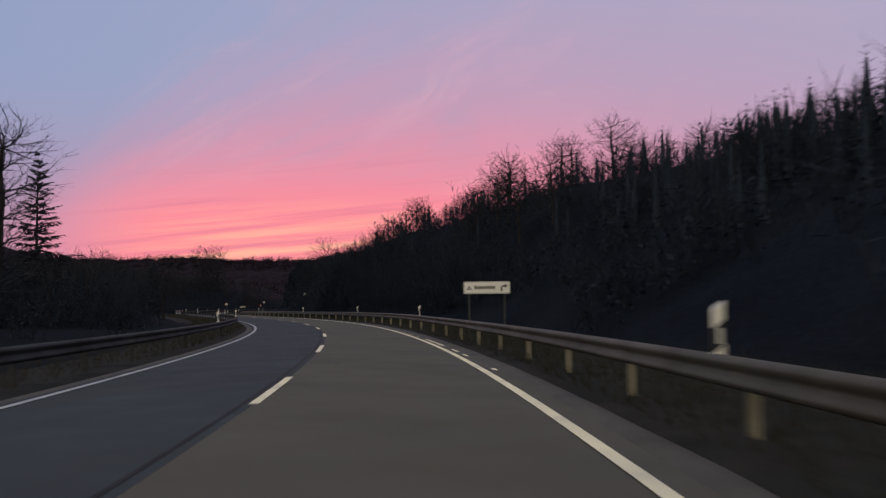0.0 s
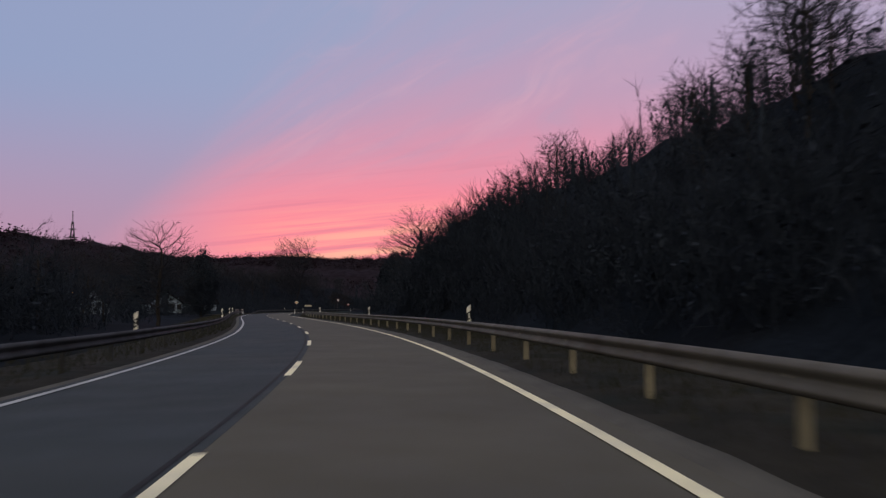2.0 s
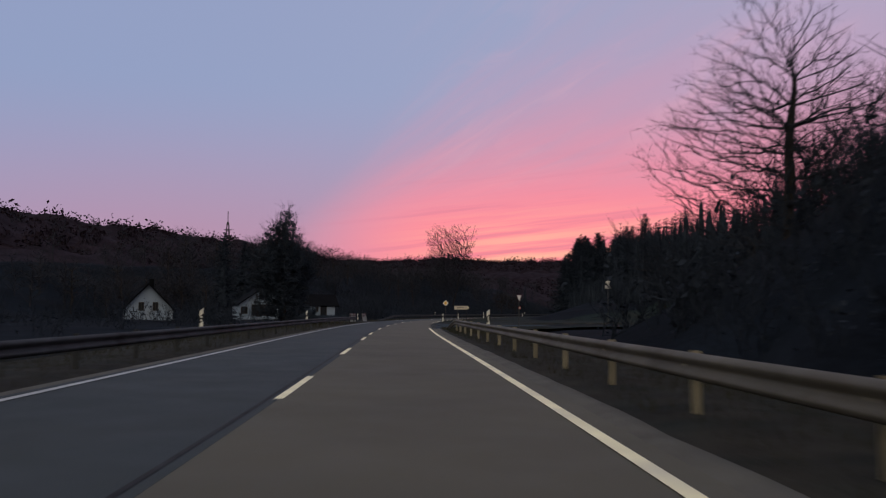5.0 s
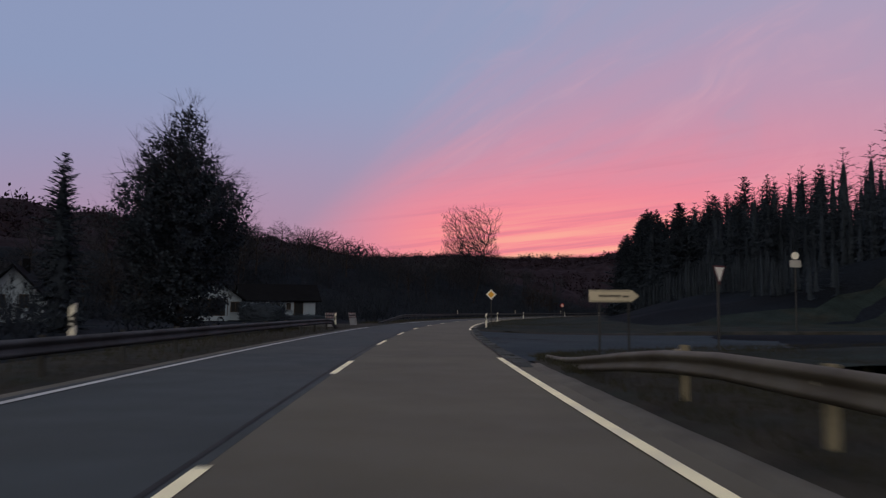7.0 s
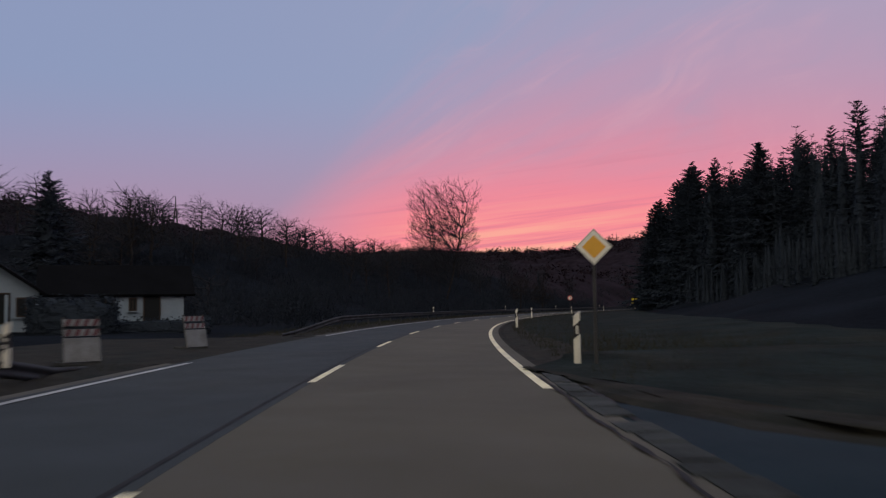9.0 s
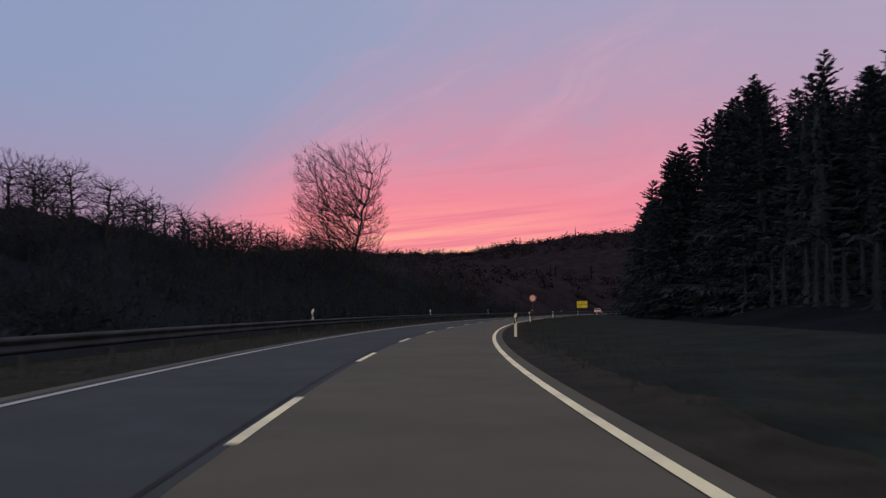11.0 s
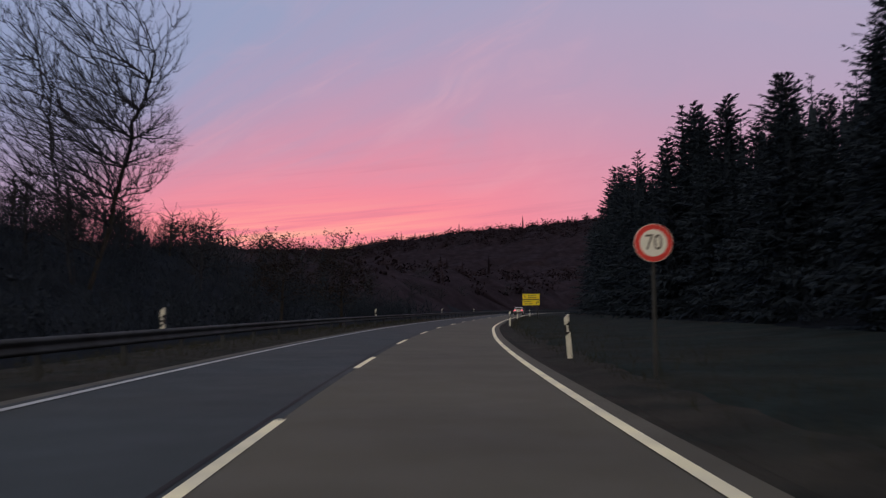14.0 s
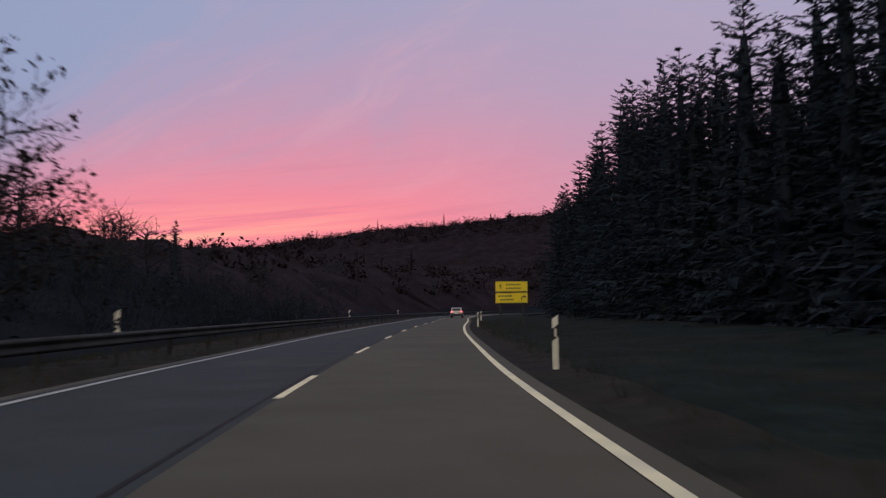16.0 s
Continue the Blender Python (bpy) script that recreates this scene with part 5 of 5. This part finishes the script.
def barrier_board(x, y, turn, lean):
    """A portable board: white sheet below, striped boards above."""
    t = thing("barrier_board", pose(x, y, -0.03, 0, 0, turn) @ Matrix.Diagonal((0.85, 0.85, 0.86, 1)), "leaning white board with red and white striped top beside the drive", "barrier board", "boards beside the drive")
    tilt = Matrix.Rotation(radians(-lean), 4, "X")
    sheet = box(0.95, 0.03, 0.62, (0, 0, 0.36), 0.005)
    sheet.transform(tilt)
    part("sheet", sheet, M["board"], t)
    for z in (0.80, 1.06):
        b = box(0.95, 0.025, 0.18, (0, 0, z), 0.004)
        b.transform(tilt)
        rail = part("rail", b, M["board"], t)
        for k in range(4):
            x0 = -0.44 + 0.24 * k
            q = prism([(x0, z - 0.085), (x0 + 0.11, z - 0.085), (x0 + 0.19, z + 0.085), (x0 + 0.08, z + 0.085)], -0.017, -0.0135)
            q.transform(tilt)
            part("stripe", q, M["board_red"], rail, "red stripe")
    for sx in (-0.44, 0.44):
        b = box(0.05, 0.05, 1.22, (sx, 0.035, 0.6), 0.006)
        b.transform(tilt)
        part("upright", b, M["pole"], t)
        part("brace", box(0.04, 0.75, 0.04, (sx, 0.36, 0.03), 0.004), M["pole"], t)


barrier_board(-69.4, 195.3, 62, 8)
barrier_board(-71.2, 202.4, 76, 12)


# ---- houses ----
def house(x, y, z, turn, w, depth, eave, ridge, label, openings, wing=None, lamp=None):
    """A gabled house seen gable on: the front lies at y = 0 of its own, x to the right."""
    t = thing("house", pose(x, y, z, 0, 0, turn), label, "house")
    pts = [(-w / 2, -1.0), (w / 2, -1.0), (w / 2, eave), (0, ridge), (-w / 2, eave)]
    walls = part("wall", prism(pts, 0.0, depth), M["wall"], t, "white rendered walls")
    slope = math.atan2(ridge - eave, w / 2)
    ln = math.hypot(ridge - eave, w / 2) + 0.5
    for sx in (-1, 1):
        b = box(ln, depth + 1.1, 0.16, (0, 0, 0), 0.02)
        b.transform(Matrix.Translation((sx * (w / 4 + 0.14), depth / 2 - 0.1, (eave + ridge) / 2 + 0.0)) @ Matrix.Rotation(sx * slope, 4, "Y"))
        part("roof", b, M["roof"], t, "dark tiled roof slope")
    part("chimney", box(0.6, 0.6, 1.2, (0.3, depth * 0.6, ridge + 0.3), 0.02), M["roof"], t)

    def opening(ox, oz, ow, oh, kind, face_y=0.0):
        o = part(kind, box(ow + 0.14, 0.10, oh + 0.14, (ox, face_y - 0.015, oz), 0.008), M["timber"], t, "dark timber surround")
        part("pane", box(ow, 0.03, oh, (ox, face_y - 0.06, oz), 0.0), M["glass"], o)
        if kind == "window":
            part("sill", box(ow + 0.3, 0.16, 0.05, (ox, face_y - 0.1, oz - oh / 2 - 0.1), 0.008), M["wall"], o)
            part("mullion", box(0.05, 0.02, oh, (ox, face_y - 0.085, oz)), M["timber"], o)

    for o in openings:
        opening(*o)
    if wing:
        wx, ww, we, wr, outs = wing
        part("wing_wall", prism([(0.6, -1.0), (5.2, -1.0), (5.2, we), (2.9, wr), (0.6, we)], w / 2 - 0.05, w / 2 + ww, turn=Matrix.Rotation(radians(-90), 4, "Z") @ Matrix.Diagonal((-1, 1, 1, 1))), M["wall"], t, "white rendered wing")
        for sy in (-1, 1):
            b = box(ww + 0.8, 3.1, 0.14, (0, 0, 0), 0.02)
            b.transform(Matrix.Translation((w / 2 + ww / 2 + 0.2, 2.9 + sy * 1.28, (we + wr) / 2 + 0.02)) @ Matrix.Rotation(-sy * math.atan2(wr - we, 2.3), 4, "X"))
            part("wing_roof", b, M["roof"], t, "dark tiled roof slope")
        for o in outs:
            opening(*o, 0.6)
    if wing:
        part("parapet", box(4.4, 0.14, 0.55, (-0.3, -0.75, 0.2), 0.02), M["wall"], t, "low white porch parapet")
        part("porch_floor", box(4.6, 0.9, 0.16, (-0.3, -0.42, -0.06), 0.02), M["gutter"], t)
        for sx in (-1, 1):
            part("brace", box(0.12, 0.12, 1.1, (sx * 0.95, -0.32, 3.45), 0.01, turn=Matrix.Rotation(radians(sx * 24), 4, "Y")), M["timber"], t, "dark timber brace under the eaves")
            part("porch_post", box(0.16, 0.16, 1.5, (sx * 1.9 - 0.1, -0.2, 1.3), 0.02), M["wall"], t)
    if lamp:
        part("lamp", box(0.35, 0.2, 0.35, lamp, 0.04), M["lamp"], t, "lit warm lamp on the wall")
    return t


house(-92.9, 214.5, 0.0, 40, 6.6, 8.0, 2.2, 4.5, "white rendered gabled house with dark roof and low wing",
      [(0.0, 3.55, 0.9, 0.9, "window"), (0.2, 1.35, 3.4, 1.5, "window"), (-2.6, 1.35, 0.8, 0.9, "window"), (2.7, 1.4, 0.8, 0.9, "window")],
      (0, 7.4, 2.05, 3.6, [(6.6, 1.45, 0.8, 0.95, "window"), (8.0, 1.5, 0.3, 0.6, "window"), (9.0, 1.05, 0.8, 1.9, "door")]))
house(-98.6, 196.6, 0.0, 38, 6.0, 8.0, 1.3, 4.5, "white gabled house with dark roof among the trees",
      [(-0.85, 1.75, 0.55, 0.95, "window"), (0.85, 1.75, 0.55, 0.95, "window")], None)


def hedge(x, y, half, deep, high, n, label, soft=0.45):
    """A clipped rounded hedge in front of the house, placed by the house's own axes."""
    g = np.random.default_rng(71)
    t = thing("hedge", pose(-92.9, 214.5, 0.0, 0, 0, 40), label, "hedge", "hedges before the house")
    b = bmesh.new()
    bmesh.ops.create_icosphere(b, subdivisions=4, radius=1.0)
    mid = high * 0.39
    for v in b.verts:
        p = [math.copysign(abs(q) ** soft, q) for q in v.co]
        k = 1 + g.normal(0, 0.035)
        v.co = (x + p[0] * half * k, y + p[1] * deep * k, mid + p[2] * high * 0.61 * k)
    part("foliage", b, M["needles"], t)
    c = g.uniform(-1, 1, (n, 3))
    j = g.integers(0, 3, n)
    c[np.arange(n), j] = np.sign(c[np.arange(n), j])
    c = c * [half * 0.96, deep * 0.96, high * 0.6] + [x, y, mid]
    put("leaves", np_mesh("leaves", *tufts(c, g, 0.12, 3)), M["needles"], t)


hedge(5.0, -2.2, 2.1, 0.9, 1.75, 1400, "dark rounded evergreen hedge in front of the house", 0.75)
hedge(9.2, -1.6, 2.6, 0.5, 0.6, 700, "low dark hedge below the house's wing")


def street_lamp():
    t = thing("street_lamp", pose(-123.8, 229.6, float(hills(-123.8, 229.6)[0]), 0, 0, 40), "lit street lamp with a warm orange glow on a pole", "street lamp")
    part("pole", tube(0.07, 5.2, (0, 0, 2.5), 10, 0.045), M["pole"], t)
    head = part("head", box(0.30, 0.65, 0.14, (0, -0.3, 5.1), 0.04), M["back"], t)
    part("bulb", box(0.42, 0.42, 0.26, (0, -0.42, 4.96), 0.08), M["lamp"], head, "glowing orange bulb")


street_lamp()


# ---- the car ahead ----
def car_ahead():
    s = station(449.0)
    p = on_road(s, 1.6)
    t = thing("car", pose(p[0], p[1], 0.0, 0, 0, heading(s)), "silver estate car driving away with red tail lamps lit", "car")
    side = [(-2.1, 0.28), (-2.15, 0.75), (-2.02, 0.98), (-1.75, 1.36), (-1.45, 1.46), (0.1, 1.45), (0.95, 0.98), (1.95, 0.84), (2.15, 0.6), (2.12, 0.28)]
    b = bmesh.new()
    rows = []
    for k, (wx, f) in enumerate(((-0.86, 0.96), (-0.80, 1.0), (0.80, 1.0), (0.86, 0.96))):
        rows.append([b.verts.new((wx * (1.0 if z < 0.9 else 0.84), yy * f, z if f == 1.0 else 0.28 + (z - 0.28) * 0.96)) for yy, z in side])
    for a, c in zip(rows, rows[1:]):
        for i in range(len(side)):
            j = (i + 1) % len(side)
            b.faces.new((a[i], a[j], c[j], c[i]))
    b.faces.new(rows[0][::-1]), b.faces.new(rows[-1])
    bmesh.ops.recalc_face_normals(b, faces=b.faces[:])
    body = part("body", b, M["car"], t)
    part("rear_window", box(1.18, 0.02, 0.36, (0, -1.91, 1.19), 0.01, turn=Matrix.Rotation(radians(-36), 4, "X")), M["glass"], body)
    part("number_plate", box(0.52, 0.02, 0.11, (0, -2.15, 0.62), 0.004), M["sign_white"], body)
    part("bumper", box(1.66, 0.16, 0.22, (0, -2.10, 0.42), 0.05), M["black"], body)
    for sx in (-1, 1):
        part("tail_lamp", box(0.24, 0.05, 0.24, (sx * 0.68, -2.11, 0.86), 0.03), M["tail"], body, "lit red tail lamp")
        part("side_window", box(0.02, 1.7, 0.34, (sx * 0.735, -0.6, 1.18), 0.01), M["glass"], body)
    for sx in (-0.76, 0.76):
        for sy in (-1.35, 1.3):
            wheel = part("wheel", tube(0.32, 0.2, (sx, sy, 0.32), 20, turn=Matrix.Rotation(radians(90), 4, "Y")), M["rubber"], t)
            part("rim", tube(0.19, 0.21, (sx, sy, 0.32), 14, turn=Matrix.Rotation(radians(90), 4, "Y")), M["back"], wheel)


car_ahead()


# ---- grass along the verges ----
def blades(name, n, y0, y1, lat0, lat1, h0, h1, seed, label):
    g = np.random.default_rng(seed)
    s = g.uniform(station(y0), station(y1), n)
    lat = g.uniform(lat0, lat1, n)
    i = np.arange(len(LINE))
    bx = np.interp(s, i, LINE[:, 0]) + lat * np.interp(s, i, RIGHT[:, 0])
    by = np.interp(s, i, LINE[:, 1]) + lat * np.interp(s, i, RIGHT[:, 1])
    h = g.uniform(h0, h1, n)
    ang = g.uniform(0, 6.28, n)
    lean = g.normal(0, 0.5, (n, 2)) * h[:, None]
    w = 0.012
    z0 = np.full(n, -0.08)
    V = np.stack([np.stack([bx - w * np.cos(ang), by - w * np.sin(ang), z0], 1), np.stack([bx + w * np.cos(ang), by + w * np.sin(ang), z0], 1),
                  np.stack([bx + w * np.sin(ang), by - w * np.cos(ang), z0], 1), np.stack([bx + lean[:, 0], by + lean[:, 1], h], 1)], 1).reshape(-1, 3)
    k = np.arange(n)[:, None] * 4
    F = np.concatenate([k + [0, 1, 3], k + [1, 2, 3], k + [2, 0, 3]])
    tagged(put(name, np_mesh(name, V, F), M["grass"]), label, "grass", kind="stuff")


blades("verge_grass", 26000, -5, 154, 4.35, 9.0, 0.04, 0.22, 61, "sparse brown winter grass under the crash barrier")
blades("meadow_grass", 34000, 190, 400, 4.4, 15.0, 0.08, 0.34, 62, "short dark winter grass beside the road")
blades("far_verge_grass", 12000, -5, 196, -8.0, -4.2, 0.04, 0.2, 63, "dark winter grass under the crash barrier")
blades("far_verge_grass", 10000, 214, 380, -8.0, -4.2, 0.04, 0.2, 64, "dark winter grass under the crash barrier")


blades("verge_grass", 5000, 146, 160.5, 4.35, 8.0, 0.03, 0.16, 65, "rough brown grass round the end of the crash barrier")


def corner_blades():
    """Grass on the corner between the two roads, ragged along the asphalt."""
    g = np.random.default_rng(68)
    n = 9000
    edge = np.array([(-47.6, 160.6), (-47.5, 163.6), (-47.2, 166.0), (-45.5, 169.1), (-42.9, 172.9), (-38.3, 177.3)])
    back = np.array([(-45.1, 158.6), (-43.5, 159.2), (-42.2, 160.4), (-40.5, 162.0), (-37.0, 164.0), (-32.0, 168.0)])
    t, w = g.uniform(0, 5, n), g.uniform(0, 1, n) ** 1.5
    a, c = (np.stack([np.interp(t, np.arange(6), q[:, i]) for i in (0, 1)], 1) for q in (edge, back))
    P = a * (1 - w[:, None]) + c * w[:, None] + g.normal(0, 0.06, (n, 2))
    P = P[beside(P[:, 0], P[:, 1])[0] > 4.3]
    n = len(P)
    h, ang, lean = g.uniform(0.02, 0.12, n), g.uniform(0, 6.28, n), g.normal(0, 0.06, (n, 2))
    foot = np.full(n, -0.08)
    d = 0.014 * np.stack([np.cos(ang), np.sin(ang)], 1)
    V = np.stack([np.column_stack([P - d, foot]), np.column_stack([P + d, foot]), np.column_stack([P + d[:, ::-1] * [1, -1], foot]), np.column_stack([P + lean, h])], 1).reshape(-1, 3)
    k = np.arange(n)[:, None] * 4
    F = np.concatenate([k + [0, 1, 3], k + [1, 2, 3], k + [2, 0, 3]])
    tagged(put("corner_grass", np_mesh("corner_grass", V, F), M["grass"]), "dark winter grass on the corner of the side road", "grass", kind="stuff")


corner_blades()


# ---- broken lines and gutter stones, piece by piece ----
def dash_mesh(s0, s1):
    V, F = [], []
    ss = np.linspace(s0, s1, 5)
    for s in ss:
        V += [on_road(s, -0.06, 0.006), on_road(s, 0.06, 0.006)]
    for i in range(4):
        F.append((2 * i, 2 * i + 1, 2 * i + 3, 2 * i + 2))
    return np_mesh("dash", np.array(V), np.array(F))


s_first = station(14.78) - 0.4
for k in range(-5, 12):
    put("dash", dash_mesh(s_first + 12 * k - 4, s_first + 12 * k), M["paint"], road)
s_second = station(172.44)
for k in range(-2, 34):
    e = s_second + 12 * k + min(k, 0) * 1.2
    put("dash", dash_mesh(e - 4, e), M["paint"], road)


def gutter_stones():
    g = np.random.default_rng(5)
    s = J0 + 1.0
    holder = tagged(new("gutter_stones"), "broken pale gutter stones across the side road's mouth", "gutter", kind="structure")
    while s < J1 + 0.5:
        ln = g.uniform(0.35, 1.7)
        p = on_road(s + ln / 2, 3.71 + g.normal(0, 0.02), -0.031)
        part("stone", box(g.uniform(0.30, 0.40), ln, 0.06, (0, 0, 0), 0.012), M["gutter_stone"], holder, at=pose(p[0], p[1], p[2] + g.uniform(0, 0.006), g.normal(0, 0.25), g.normal(0, 0.4), heading(s + ln / 2) + g.normal(0, 1.0)))
        s += ln + g.uniform(0.02, 0.08) + g.uniform(0.15, 0.5) * (g.random() < 0.3)


def ragged_seam(name, lat, s0, s1, wide, seed, label):
    """A crack or gap with a wandering edge."""
    g = np.random.default_rng(seed)
    ss = np.arange(s0, s1, 0.25)
    drift = np.cumsum(g.normal(0, 0.012, len(ss)))
    drift -= np.linspace(0, drift[-1], len(ss))
    V = []
    for s, d in zip(ss, drift):
        w = wide * g.uniform(0.15, 1.0)
        V += [on_road(s, lat + d - w / 2, 0.0), on_road(s, lat + d + w / 2, 0.0)]
    V = np.array(V)
    V[:, 2] = 0.004 if lat < 1 else 0.009 if lat < 3.9 else -0.013
    i = np.arange(len(ss) - 1) * 2
    tagged(put(name, np_mesh(name, V, np.stack([i, i + 1, i + 3, i + 2], 1)), M["tar"]), label, "road", kind="structure")


def tar_patch(x, y, a, b, turn, seed):
    """A thin dark repair with a ragged outline."""
    g = np.random.default_rng(seed)
    bm = bmesh.new()
    n = 14
    rim = [(math.cos(k * 6.283 / n) * a * g.uniform(0.7, 1.15), math.sin(k * 6.283 / n) * b * g.uniform(0.6, 1.2)) for k in range(n)]
    top = [bm.verts.new((u * 0.95, v * 0.95, 0.006)) for u, v in rim]
    low = [bm.verts.new((u, v, -0.01)) for u, v in rim]
    bm.faces.new(top)
    for k in range(n):
        bm.faces.new((low[k], low[(k + 1) % n], top[(k + 1) % n], top[k]))
    ob = part("tar_patch", bm, M["tar"], at=pose(x, y, -0.022, 0, 0, turn))
    tagged(ob, "dark ragged tar repair in the side road", "tar patch", "tar repairs in the side road")


def old_line(name, label, lat, runs, half, mt):
    """Flaking remains of an earlier line beside the present one."""
    g = np.random.default_rng(8)
    holder = tagged(new(name), label, "road marking", kind="structure")
    for y0, y1, fill in runs:
        s, s1 = station(y0), station(y1)
        while s < s1:
            ln = g.uniform(0.3, 0.9) * (1.0 if fill > 0.4 else 0.5)
            bm = bmesh.new()
            w = half * g.uniform(0.7, 1.1)
            n = 8
            lo = [bm.verts.new((-w * g.uniform(0.6, 1.15), -ln / 2 + ln * k / (n - 1), 0)) for k in range(n)]
            hi = [bm.verts.new((w * g.uniform(0.6, 1.15), -ln / 2 + ln * k / (n - 1), 0)) for k in range(n)]
            for k in range(n - 1):
                bm.faces.new((lo[k], hi[k], hi[k + 1], lo[k + 1]))
            p = on_road(s + ln / 2, lat, 0.004 if lat < 1 else -0.006)
            part("flake", bm, M[mt], holder, at=pose(*p, 0, 0, heading(s)))
            s += ln + g.uniform(0.03, 0.2) + (0 if g.random() < fill else g.uniform(0.8, 3.0))


gutter_stones()
ragged_seam("gutter_gap", 3.50, J0 + 1.0, J1 + 0.5, 0.07, 3, "dark ragged gap along the road's edge")
ragged_seam("side_road_crack", 3.93, J0 + 1.0, J1 - 1.0, 0.09, 4, "dark crack along the mouth of the side road")
for k, (x, y, a, b, turn) in enumerate(((-52.92, 178.9, 0.28, 0.16, 20), (-52.86, 177.2, 0.22, 0.13, 20), (-52.5, 177.4, 0.26, 0.13, 10), (-52.05, 176.0, 0.24, 0.2, 40), (-51.9, 178.1, 0.16, 0.12, 30), (-50.6, 177.0, 0.3, 0.14, 10), (-51.0, 173.6, 0.35, 0.15, 60))):
    tar_patch(x, y, a, b, turn, 40 + k)
old_line("old_edge_line", "flaking remains of an older white edge line", 3.63, ((16.0, 16.5, 1.0), (20.6, 21.1, 1.0), (22.6, 26.0, 0.45), (26.2, 30.8, 1.0), (31.0, 42.0, 0.1)), 0.055, "paint")
old_line("old_centre_line", "thin faded remains of an older centre line", -0.03, ((160.0, 168.2, 0.6),), 0.02, "gutter")
